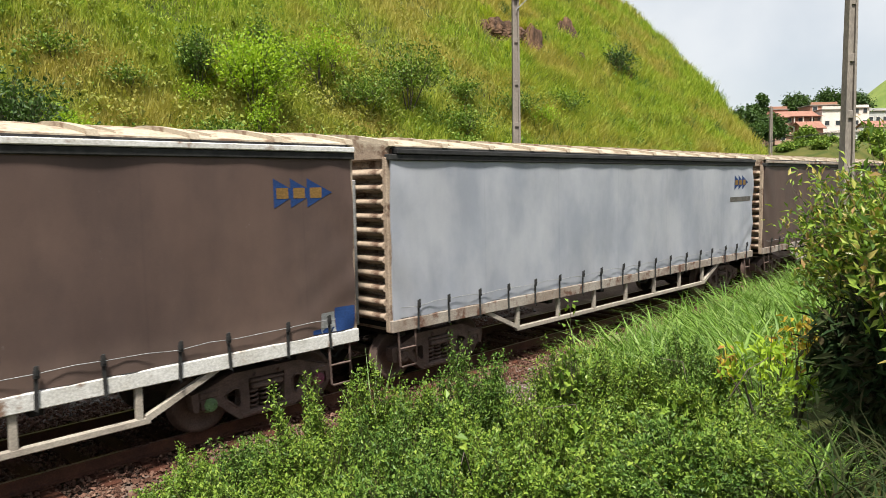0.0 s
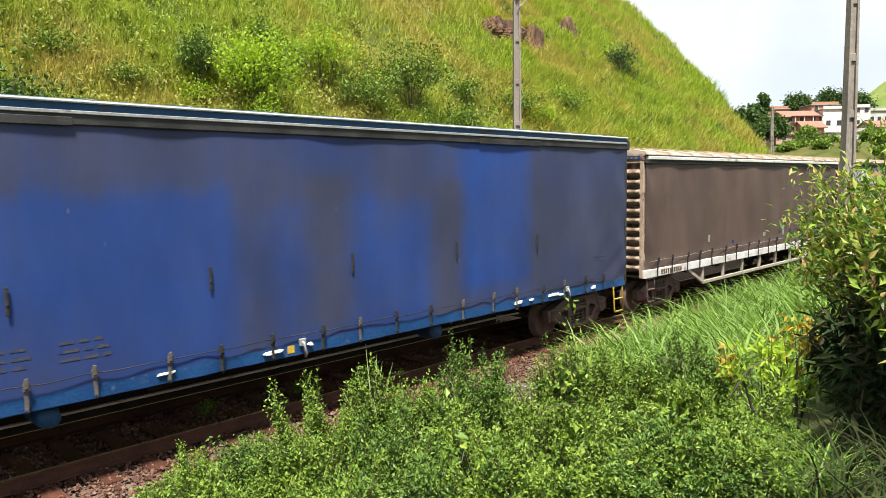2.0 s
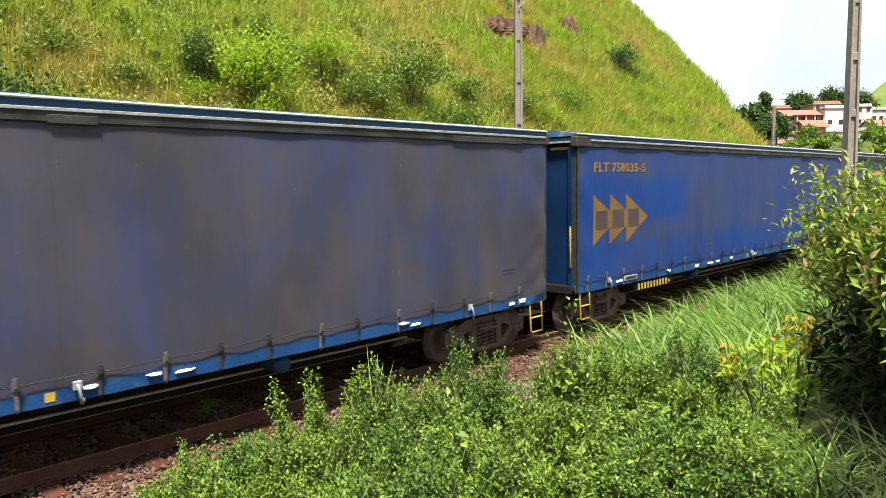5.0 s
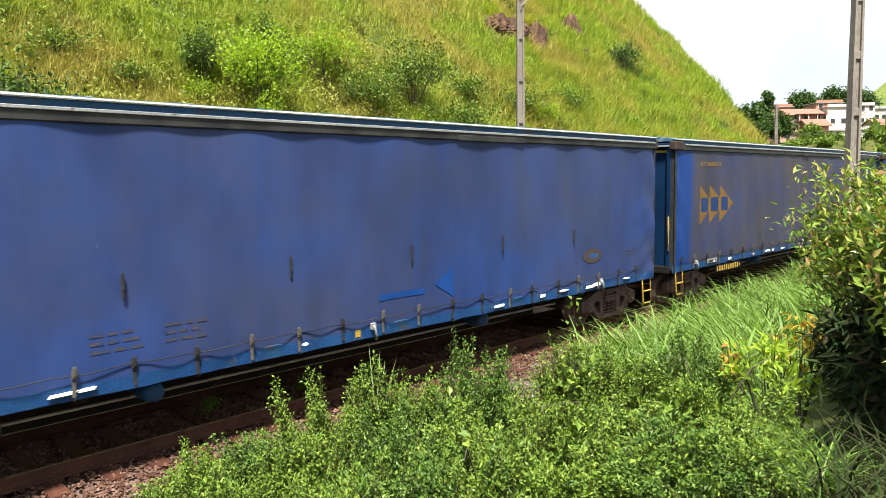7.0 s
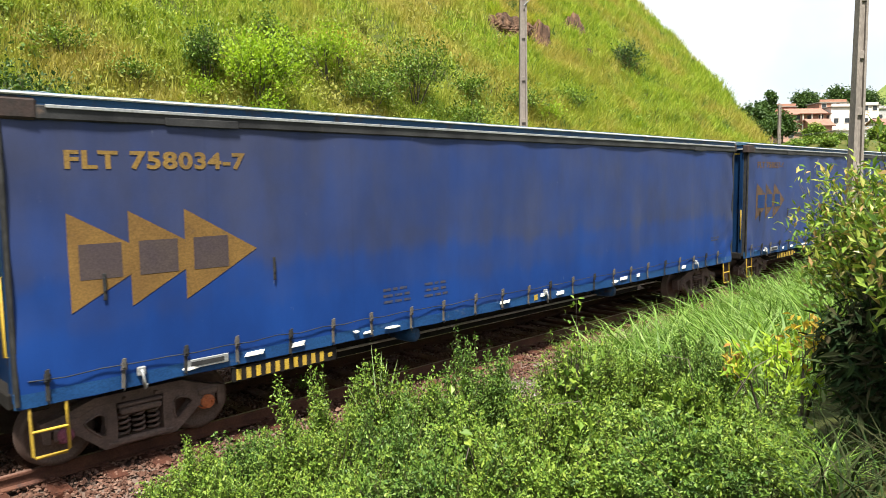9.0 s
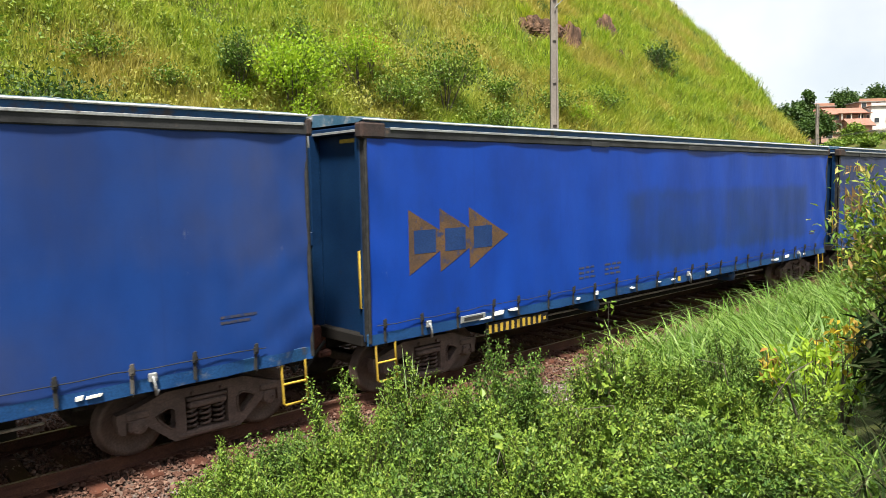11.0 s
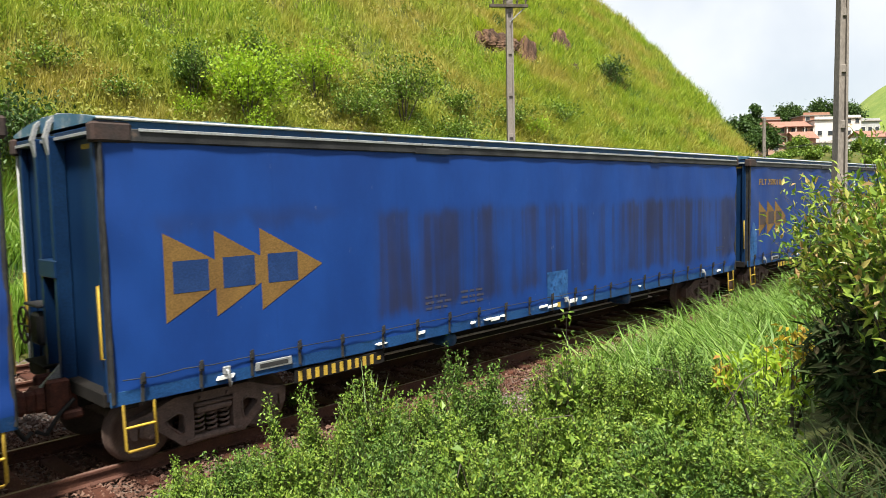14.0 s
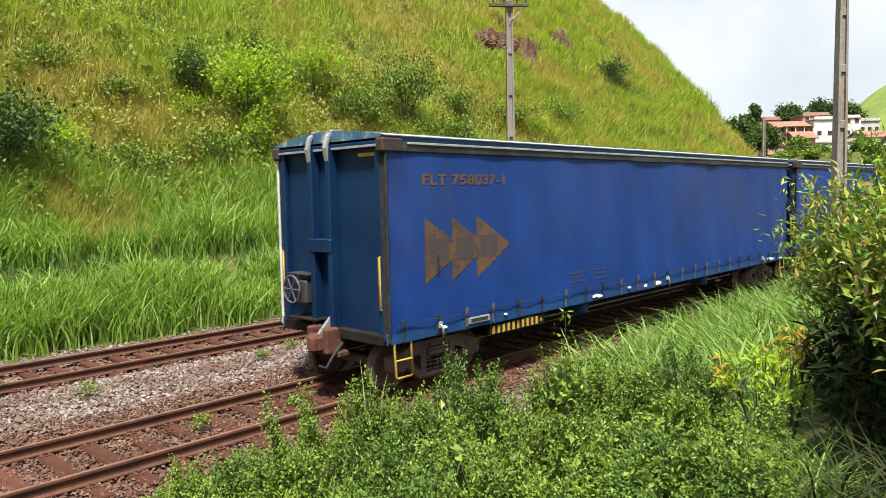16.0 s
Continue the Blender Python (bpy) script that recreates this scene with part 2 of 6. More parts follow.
M["glass"] = surf("dark_pane", (0.03, 0.035, 0.04), (0.05, 0.055, 0.06), 1.0, 0.15)
M["wire"] = surf("dark_wire", (0.03, 0.03, 0.03), (0.04, 0.04, 0.04), 5.0, 0.7)

M["hill_grass"] = leafy("hill_grass", [(0.1088, 0.185, 0.0184), (0.1953, 0.2859, 0.0275), (0.283, 0.3607, 0.0367), (0.3695, 0.3919, 0.0688)], 0.7, 0.13, (0.356, 0.275, 0.085), glow=0.35)
M["weed"] = leafy("weed_leaves", [(0.068, 0.129, 0.0239), (0.107, 0.184, 0.0278), (0.165, 0.248, 0.0358), (0.243, 0.303, 0.0597)], 0.6, 0.10, (0.272, 0.239, 0.0612), glow=0.3)
M["reed"] = leafy("reed_grass", [(0.0792, 0.1537, 0.0195), (0.1313, 0.2416, 0.0278), (0.1963, 0.3184, 0.0488), (0.3159, 0.4063, 0.14)], 0.45, glow=0.35)
M["leaf_deep"] = leafy("deep_green_leaves", [(0.032, 0.074, 0.014), (0.058, 0.115, 0.018), (0.09, 0.155, 0.023), (0.135, 0.2, 0.04)], 0.45, glow=0.15)
M["leaf"] = leafy("small_leaves", [(0.05, 0.098, 0.014), (0.085, 0.15, 0.019), (0.125, 0.196, 0.024), (0.185, 0.245, 0.04)], 0.45, glow=0.15)
M["leaf_dark"] = leafy("dark_leaves", [(0.0243, 0.0536, 0.0153), (0.0446, 0.0842, 0.0204), (0.0648, 0.114, 0.0255)], 0.5, glow=0.2)
# near-black greens: the shade of the hollow is put into the leaf colour
M["leaf_hung_shade"] = leafy("hanging_leaves_shade_toned", [(0.01, 0.024, 0.007), (0.018, 0.036, 0.009), (0.034, 0.028, 0.013), (0.024, 0.05, 0.012)], 0.95, glow=0.05)
M["dry"] = leafy("dry_straw", [(0.10, 0.07, 0.035), (0.17, 0.12, 0.06), (0.06, 0.05, 0.03), (0.23, 0.17, 0.09)], 0.8, glow=0.2)
M["blade_dark"] = leafy("dark_blades", [(0.03, 0.07, 0.02), (0.05, 0.11, 0.03), (0.09, 0.16, 0.04)], 0.6, glow=0.25)
M["bank_reed"] = leafy("bank_reed_grass", [(0.0534, 0.1105, 0.0168), (0.0915, 0.1737, 0.0234), (0.1373, 0.229, 0.0374), (0.2059, 0.2843, 0.0935)], 0.45, glow=0.25)
M["leaf_wide"] = leafy("broad_leaves", [(0.0573, 0.11, 0.025), (0.1028, 0.1814, 0.0291), (0.1714, 0.252, 0.0374), (0.2751, 0.3318, 0.0624), (0.3437, 0.2218, 0.1039)], 0.35, glow=0.3)
M["leaf_lime"] = leafy("lime_leaves", [(0.153, 0.259, 0.0206), (0.23, 0.34, 0.0275), (0.307, 0.413, 0.0432)], 0.5, glow=0.45)
M["leaf_yellow"] = leafy("yellow_leaves", [(0.3427, 0.2534, 0.0238), (0.408, 0.3226, 0.0475), (0.2856, 0.1382, 0.0396)], 0.5)
M["twig"] = surf("green_twig", (0.07, 0.075, 0.022), (0.04, 0.035, 0.018), 9.0, 0.8)
M["stalk"] = leafy("pale_stalks", [(0.264, 0.36, 0.144), (0.36, 0.456, 0.24)], 0.5)


def ground_paint():
    """Earth and thatch everywhere; broken stone along the tracks."""
    m, nt, b = shader("ground", 0.95)
    soil = blend(nt, ramp_node(nt, noise_node(nt, 0.35), 0.35, 0.65), (0.040, 0.054, 0.010), (0.075, 0.075, 0.018))
    meadow = blend(nt, ramp_node(nt, noise_node(nt, 0.09, detail=9, rough=0.7), 0.35, 0.65), (0.095, 0.14, 0.03), (0.15, 0.185, 0.045))
    stone = blend(nt, ramp_node(nt, noise_node(nt, 0.5), 0.4, 0.6), (0.085, 0.052, 0.040), (0.14, 0.10, 0.082))
    co = nt.nodes.new("ShaderNodeTexCoord")
    sep = nt.nodes.new("ShaderNodeSeparateXYZ")
    nt.links.new(co.outputs["Object"], sep.inputs[0])
    soil = blend(nt, ramp_node(nt, sep.outputs[0], 150, 190), soil, meadow)
    edge = calc(nt, "ADD", sep.outputs[1], calc(nt, "MULTIPLY", calc(nt, "SUBTRACT", noise_node(nt, 1.2), 0.5), 1.0))
    bed = calc(nt, "MULTIPLY", ramp_node(nt, edge, 7.0, 7.5), ramp_node(nt, edge, 18.0, 18.5, 1, 0))
    nt.links.new(blend(nt, bed, soil, stone), b.inputs["Base Color"])
    bumped(nt, b, noise_node(nt, 14, detail=8), 0.9, 0.06)
    return m


M["ground"] = ground_paint()
M["ballast"] = leafy("ballast_stone", [(0.0944, 0.0562, 0.046), (0.1392, 0.0955, 0.0806), (0.1827, 0.1576, 0.1443), (0.2502, 0.2358, 0.23)], 0.9, 0.9, (0.0918, 0.051, 0.0382), glow=0.0)
M["ballast_dark"] = leafy("brown_ballast_stone", [(0.0558, 0.0273, 0.0201), (0.0877, 0.0444, 0.0313), (0.1269, 0.0681, 0.0501), (0.1911, 0.1224, 0.0937)], 0.9, 0.9, (0.0646, 0.0285, 0.0184), glow=0.0)


# ---- mesh making ----
class Geo:
    """A mesh put together from plain shapes."""

    def __init__(self):
        self.v, self.f, self.s = [], [], []

    def add(self, verts, faces, smooth=False):
        n = len(self.v)
        self.v += [tuple(p) for p in verts]
        self.f += [tuple(n + i for i in face) for face in faces]
        self.s += [smooth] * len(faces)
        return self

    def box(self, x0, x1, y0, y1, z0, z1, c=0.0):
        """A box with chamfered edges."""
        c = min(c, abs(x1 - x0) / 2.1, abs(y1 - y0) / 2.1, abs(z1 - z0) / 2.1)
        X, Y, Z = (x0, x1), (y0, y1), (z0, z1)
        if c <= 0:
            v = [(X[i], Y[j], Z[k]) for i in (0, 1) for j in (0, 1) for k in (0, 1)]
            return self.add(v, [(0, 1, 3, 2), (4, 6, 7, 5), (0, 4, 5, 1), (2, 3, 7, 6), (0, 2, 6, 4), (1, 5, 7, 3)])
        v, at = [], {}
        for i in (0, 1):
            for j in (0, 1):
                for k in (0, 1):
                    p = (X[i], Y[j], Z[k])
                    d = (c if i == 0 else -c, c if j == 0 else -c, c if k == 0 else -c)
                    for a in range(3):
                        at[i, j, k, a] = len(v)
                        v.append(tuple(p[b] + (0 if b == a else d[b]) for b in range(3)))
        f = []
        ring = ((0, 0), (1, 0), (1, 1), (0, 1))
        for a in range(3):
            for s in (0, 1):
                idx = []
                for q in ring:
                    ijk = list(q)
                    ijk.insert(a, s)
                    idx.append(at[(*ijk, a)])
                f.append(tuple(idx if (s == 1) != (a == 1) else idx[::-1]))
            b, g = [(1, 2), (0, 2), (0, 1)][a]
            for q in ring:
                lo, hi = list(q), list(q)
                lo.insert(a, 0), hi.insert(a, 1)
                f.append((at[(*lo, b)], at[(*hi, b)], at[(*hi, g)], at[(*lo, g)]))
        for i in (0, 1):
            for j in (0, 1):
                for k in (0, 1):
                    f.append(tuple(at[i, j, k, a] for a in range(3)))
        return self.add(v, f)

    def prism(self, outline, axis, lo, hi, smooth=False):
        """An outline (two coordinates in the other two axes, in order) drawn out along an axis."""
        n = len(outline)
        v = []
        for s in (lo, hi):
            for p in outline:
                q = list(p)
                q.insert(axis, s)
                v.append(q)
        f = [(i, (i + 1) % n, n + (i + 1) % n, n + i) for i in range(n)]
        self.add(v, f, smooth)
        return self.add(v, [tuple(range(n))[::-1], tuple(range(n, 2 * n))])

    def tube(self, path, r, n=8, taper=None, smooth=True):
        """A round bar along a path."""
        pts = [Vector(p) for p in path]
        rings = []
        for i, p in enumerate(pts):
            d = (pts[min(i + 1, len(pts) - 1)] - pts[max(i - 1, 0)]).normalized()
            u = d.cross(Vector((0, 0, 1)) if abs(d.z) < 0.95 else Vector((1, 0, 0))).normalized()
            w = d.cross(u)
            rr = r if taper is None else r + (taper - r) * i / (len(pts) - 1)
            rings += [p + (u * math.cos(2 * math.pi * k / n) + w * math.sin(2 * math.pi * k / n)) * rr for k in range(n)]
        f = [(i * n + k, i * n + (k + 1) % n, (i + 1) * n + (k + 1) % n, (i + 1) * n + k) for i in range(len(pts) - 1) for k in range(n)]
        self.add(rings, f, smooth)
        m = len(pts) * n
        return self.add(rings, [tuple(range(n))[::-1], tuple(range(m - n, m))])

    def lathe(self, profile, centre, n=32, smooth=True):
        """A profile of (radius, y) turned about an axis along y."""
        v = [(centre[0] + r * math.cos(2 * math.pi * k / n), centre[1] + y, centre[2] + r * math.sin(2 * math.pi * k / n)) for r, y in profile for k in range(n)]
        f = [(i * n + k, i * n + (k + 1) % n, (i + 1) * n + (k + 1) % n, (i + 1) * n + k) for i in range(len(profile) - 1) for k in range(n)]
        return self.add(v, f, smooth)

    def mesh(self, name, material):
        me = bpy.data.meshes.new(name)
        me.from_pydata(self.v, [], self.f)
        me.polygons.foreach_set("use_smooth", self.s)
        me.materials.append(material)
        me.update()
        bm = bmesh.new()
        bm.from_mesh(me)
        bmesh.ops.recalc_face_normals(bm, faces=bm.faces)
        bm.to_mesh(me)
        bm.free()
        return me


def part(name, geo, material, parent, label="", at=None):
    """One mesh object under a thing or a part; geo may be a mesh that several parts share."""
    ob = new(name, geo.mesh(name, material) if isinstance(geo, Geo) else geo)
    ob.parent = parent
    if at is not None:
        ob.matrix_basis = at
    return tagged(ob, label)


def thing(name, label, category, group="", kind="", at=None):
    ob = new(name)
    ob.empty_display_size = 0.2
    if at is not None:
        ob.matrix_basis = at
    return tagged(ob, label, category, group, kind)


def quick(name, verts, faces, material, smooth=True):
    """A mesh from arrays, all faces with the same number of corners."""
    me = bpy.data.meshes.new(name)
    n, k = faces.shape
    me.vertices.add(len(verts)), me.loops.add(n * k), me.polygons.add(n)
    me.vertices.foreach_set("co", np.asarray(verts, np.float32).ravel())
    me.loops.foreach_set("vertex_index", np.asarray(faces, np.int32).ravel())
    me.polygons.foreach_set("loop_start", np.arange(0, n * k, k, dtype=np.int32))
    me.polygons.foreach_set("use_smooth", np.full(n, smooth))
    me.materials.append(material)
    me.update(calc_edges=True)
    return me


# ---- the lie of the land ----
def steps(a, lo, hi):
    t = np.clip((np.asarray(a, float) - lo) / (hi - lo), 0, 1)
    return t * t * (3 - 2 * t)


EDGE_Y = (18, 23, 31, 45, 55, 90, 200)
EDGE_X = (64, 70, 78, 89, 92, 96, 100)


def ripple(x, y, s, k=0.0):
    return np.sin(x / s + k) * np.cos(y / s * 1.3 + 2 * k) + 0.6 * np.sin(x / s * 2.1 + y / s * 1.7 + k) + 0.3 * np.sin(x / s * 4.3 - y / s * 3.1 + 3 * k)


def land(x, y):
    """Height of the ground: near bank, level track bed, hill behind the second track, town slope far along the line."""
    x, y = np.asarray(x, float), np.asarray(y, float)
    near = -0.25 + 1.95 * np.clip((7.9 - y) / 7.0, 0, 1) ** 1.9
    near = np.where(y < 0.9, 1.7 + 0.05 * np.clip(0.9 - y, 0, 40), near)
    toe = np.where(y < 23, 2.25 * steps(y, 18.0, 23.6) - 0.25, 0)
    slope = 1.75 + 0.86 * (np.minimum(y, 95) - 23.0)
    hill = np.where(y < 23, toe, slope + (0.35 * ripple(x, y, 4.0) + 0.20 * np.sin(y * 2.1 + 0.9 * np.sin(x * 0.21) + 0.5 * np.sin(x * 0.53 + 1)) * (0.6 + 0.4 * np.sin(x * 0.13))) * steps(y, 23, 30))
    edge = np.interp(y, EDGE_Y, EDGE_X) + 0.6 * ripple(y, x * 0.2, 5.0)
    end = -0.25 + (slope + 0.25) - 1.5 * (x - edge)
    hill = np.where((y > 18) & (x > edge), np.maximum(-0.25, np.minimum(hill, end)), hill)
    z = np.where(y < 8, near, np.where(y > 18, hill, -0.25))
    z = np.where((y > 10.9) & (y < 15.3), -0.25 + 0.10 * np.sin((y - 10.9) / 4.4 * math.pi), z)
    far = 10.5 * steps(x, 105, 150) * steps(y, 24, 40) + 37 * steps(x, 200, 330) * (1 - steps(y / np.maximum(x, 1.0), 0.19, 0.36))
    return z + np.where(y > 18, far, 0) + 0.03 * ripple(x, y, 0.9, 2.0) * np.where((y > 8.2) & (y < 18), 0.2, 1)


def axis_steps(lo, hi, near_lo, near_hi, fine, grow=1.18):
    out = list(np.arange(near_lo, near_hi, fine))
    s, p = fine, near_hi
    while p < hi:
        out.append(p)
        s *= grow
        p += s
    out.append(hi)
    s, p = fine, near_lo
    while p > lo:
        s *= grow
        p -= s
        out.append(max(p, lo))
    return np.unique(out)


gx, gy = axis_steps(-3000, 4000, -5, 100, 0.7), axis_steps(-3000, 4000, -1, 62, 0.45)
GX, GY = np.meshgrid(gx, gy, indexing="ij")
GZ = land(GX, GY)
nx, ny = GX.shape
ii = (np.arange(nx - 1)[:, None] * ny + np.arange(ny - 1)[None, :]).ravel()
ground = new("ground", quick("ground", np.stack([GX, GY, GZ], -1).reshape(-1, 3), np.stack([ii, ii + ny, ii + ny + 1, ii + 1], -1), M["ground"]))
tagged(ground, "grassy hillside, near bank and stony railway bed", "ground", kind="structure")

# ---- railway ----
NEAR_TRACK, FAR_TRACK, GAUGE = 10.23, 16.1, 1.6
RAIL = [(-0.07, -0.17), (0.07, -0.17), (0.07, -0.155), (0.012, -0.135), (0.009, -0.045), (0.036, -0.035), (0.036, -0.006), (0.028, 0.0),
        (-0.028, 0.0), (-0.036, -0.006), (-0.036, -0.035), (-0.009, -0.045), (-0.012, -0.135), (-0.07, -0.155)]


def railway(name, y, label, lo=-70, hi=300):
    track = thing(name, label, "railway track", kind="structure", at=pose(0, y, 0))
    for side in (-1, 1):
        c = side * (GAUGE / 2 + 0.036)
        part("rail", Geo().prism([(c + a, b) for a, b in RAIL], 0, lo, hi), M["rail"], track)
        part("rail_head", Geo().box(lo, hi, c - 0.026, c + 0.026, -0.001, 0.0025), M["rail_top"], track)
    return track


track_near = railway("railway_track", NEAR_TRACK, "rusty broad-gauge track on brown ballast under the train")
track_far = railway("railway_track", FAR_TRACK, "rusty second track on pale ballast below the hill")

# ---- wagons ----
HALF = 1.54


def cloth_y(X, Z, p):
    """How far a hung curtain stands out; p: start, length, foot, top, seed, wave, gather."""
    x0, length, z0, z1, seed, wave, gather = p
    low = 1 - (Z - z0) / (z1 - z0)
    y = wave * (np.sin(X * 2.1 + seed) * np.sin(Z * 1.3 + seed * 2) + 0.6 * np.sin(X * 4.7 + 1.3 * Z + seed))
    y = y + gather * low ** 6 * np.sin(X / 0.785 * 2 * math.pi + seed) + 0.008 * low ** 3 * np.sin(X * 9.1 + seed * 3)
    corner = np.exp(-((X - x0) / 0.5) ** 2) + np.exp(-((X - x0 - length) / 0.5) ** 2)
    crease = np.exp(-((X - x0 - length) / 0.9) ** 2) * low ** 2 * np.sin(Z * 11 - X * 7 + seed)
    return y + 0.02 * corner * np.sin(Z * 5 + X * 6 + seed) + 0.022 * crease


def cloth_panel(p, side=-1):
    """The curtain: a grid that waves between its straps, with a turned edge."""
    x0, length, z0, z1, seed, wave, gather = p
    nx, nz = int(length / 0.13), 22
    X, Z = np.meshgrid(np.linspace(x0, x0 + length, nx), np.linspace(z0, z1, nz), indexing="ij")
    low = 1 - (Z - z0) / (z1 - z0)
    Zs = Z - 0.005 * low ** 8 * np.cos(X / 0.785 * 2 * math.pi)
    Y = side * (HALF + cloth_y(X, Z, p))
    v = np.stack([X, Y, Zs], -1).reshape(-1, 3)
    f = [(i * nz + j, (i + 1) * nz + j, (i + 1) * nz + j + 1, i * nz + j + 1) for i in range(nx - 1) for j in range(nz - 1)]
    g = Geo().add(v, f, True)
    rim = [i * nz for i in range(nx)] + [(nx - 1) * nz + j for j in range(1, nz)] + [i * nz + nz - 1 for i in range(nx - 2, -1, -1)] + [j for j in range(nz - 2, 0, -1)]
    m = len(rim)
    edge = [tuple(v[i]) for i in rim] + [(v[i][0], v[i][1] - side * 0.035, v[i][2]) for i in rim]
    return g.add(edge, [(i, (i + 1) % m, m + (i + 1) % m, m + i) for i in range(m)])


def film(name, p, x0, x1, lo, hi, material, parent, lift=0.005, label="", n=14, m=9):
    """A print or patch that lies on the waving cloth: between two heights, each a number or a function of x."""
    xs = np.linspace(x0, x1, n)
    a = np.array([lo(x) if callable(lo) else lo for x in xs])
    b = np.array([hi(x) if callable(hi) else hi for x in xs])
    t = np.linspace(0, 1, m)
    X = np.repeat(xs[:, None], m, 1)
    Z = a[:, None] + (b - a)[:, None] * t[None]
    Y = -(HALF + cloth_y(X, Z, p) + lift)
    g = Geo()
    f = [(i * m + j, (i + 1) * m + j, (i + 1) * m + j + 1, i * m + j + 1) for i in range(n - 1) for j in range(m - 1)]
    g.add(np.stack([X, Y, Z], -1).reshape(-1, 3), f, True)
    back = np.stack([X, Y + 0.003, Z], -1).reshape(-1, 3)
    g.add(back, [q[::-1] for q in f], True)
    return part(name, g, material, parent, label)


def strap_mesh(mat, z0, z1, w=0.045):
    g = Geo().box(-w / 2, w / 2, -0.014, 0.0, z0, z1, 0.004)
    g.box(-w * 0.8, w * 0.8, -0.035, -0.012, z1 - 0.13, z1 - 0.03, 0.008)
    g.box(-w * 0.5, w * 0.5, -0.045, -0.03, z1 - 0.10, z1 + 0.02, 0.006)
    g.tube([(0, -0.02, z0 + 0.03), (0, -0.045, z0 - 0.005), (0, -0.02, z0 - 0.03)], 0.008, 6)
    return g.mesh("strap", mat)


STRAPS = {}


def strap(mat, z0, z1):
    key = (mat, z0, z1)
    if key not in STRAPS:
        STRAPS[key] = strap_mesh(M[mat], z0, z1)
    return STRAPS[key]


SLIT = Geo().box(-0.02, 0.02, -0.014, 0.0, -0.16, 0.16, 0.005).box(-0.014, 0.014, -0.026, -0.012, -0.05, 0.12, 0.005).mesh("pull_handle", M["strap"])
HOOK = Geo().tube([(0, 0, 0.12), (0, -0.05, 0.1), (0, -0.07, 0.0), (0.02, -0.05, -0.1), (0.05, -0.02, -0.06)], 0.022, 8).box(-0.05, 0.05, -0.03, 0.02, 0.05, 0.16, 0.01).mesh("tie_hook", M["silver"])


def lettering(wagon, text, x, z, width, height, material, p):
    """Writing in the built-in font, fitted to its size, each character a part on the cloth."""
    cu = bpy.data.curves.new("lettering", "FONT")
    cu.body, cu.size, cu.extrude, cu.offset, cu.space_character = text, 1.0, 0.01, 0.034, 1.10
    tmp = new("lettering", cu)
    me = bpy.data.meshes.new_from_object(tmp)
    bpy.data.objects.remove(tmp)
    co = np.empty(len(me.vertices) * 3, np.float32)
    me.vertices.foreach_get("co", co)
    co = co.reshape(-1, 3)
    lo, hi = co.min(0), co.max(0)
    q = np.stack([x + (co[:, 0] - lo[0]) / (hi[0] - lo[0]) * width, np.zeros(len(co)), z + (co[:, 1] - lo[1]) / (hi[1] - lo[1]) * height], -1)
    q[:, 1] = -(HALF + cloth_y(q[:, 0], q[:, 2], p) + 0.006) - np.where(co[:, 2] > 0, 0.001, -0.003)
    faces = [tuple(f.vertices) for f in me.polygons]
    spans = []
    for f in sorted(faces, key=lambda f: min(q[i, 0] for i in f)):
        a, b = min(q[i, 0] for i in f), max(q[i, 0] for i in f)
        if spans and a < spans[-1][1] + 0.002:
            spans[-1][1] = max(b, spans[-1][1])
            spans[-1][2].append(f)
        else:
            spans.append([a, b, [f]])
    for _, _, fs in spans:
        used = sorted({i for f in fs for i in f})
        at = {i: k for k, i in enumerate(used)}
        part("number_character", Geo().add([q[i] for i in used], [tuple(at[i] for i in f) for f in fs]), material, wagon)
    bpy.data.meshes.remove(me)


def emblem(wagon, x, z0, z1, width, material, mark, p):
    """Three pennants one behind the other, with plain bars where letters stood."""
    step, zm, hh = width * 0.2875, (z0 + z1) / 2, (z1 - z0) / 2
    for k in range(3):
        a, reach = x + k * step, width * 0.425
        b = a + (reach if k == 2 else step) - 0.002

        def half(u):
            return max(hh * (1 - (u - a) / reach), 0.004)

        o = film("pennant", p, a, b, lambda u: zm - half(u), lambda u: zm + half(u), material, wagon)
        w, h = step * 0.70, hh * 0.36
        c = a + step * 0.16
        film("mark_bar", p, c, c + w, zm - h, zm + h, mark, o, 0.008, n=6, m=5)


def wheel_meshes():
    prof = [(0.09, -0.09), (0.10, -0.075), (0.20, -0.045), (0.33, -0.05), (0.36, -0.075), (0.425, -0.07), (0.425, 0.035), (0.455, 0.045), (0.455, 0.07), (0.36, 0.07), (0.33, 0.02), (0.12, 0.02), (0.09, 0.08)]
    disc = Geo().lathe(prof, (0, 0, 0), 36).mesh("wheel", M["wheel"])
    rim = Geo().lathe([(0.36, -0.078), (0.424, -0.074), (0.428, -0.07), (0.428, 0.03)], (0, 0, 0), 36).mesh("tyre", M["tread"])
    caps = []
    for key in ("cap_a", "cap_b", "cap_c", "bogie"):
        g = Geo().lathe([(0.0, -0.2), (0.085, -0.2), (0.095, -0.19), (0.095, -0.12), (0.12, -0.11), (0.12, -0.02)], (0, 0, 0), 16)
        for k in range(3):
            a = 2 * math.pi * k / 3
            g.lathe([(0.0, -0.22), (0.02, -0.22), (0.02, -0.19)], (0.055 * math.cos(a), 0, 0.055 * math.sin(a)), 8, False)
        caps.append(g.mesh("axle_cap", M[key]))
    return disc, rim, caps


WHEEL, TYRE, CAPS = wheel_meshes()


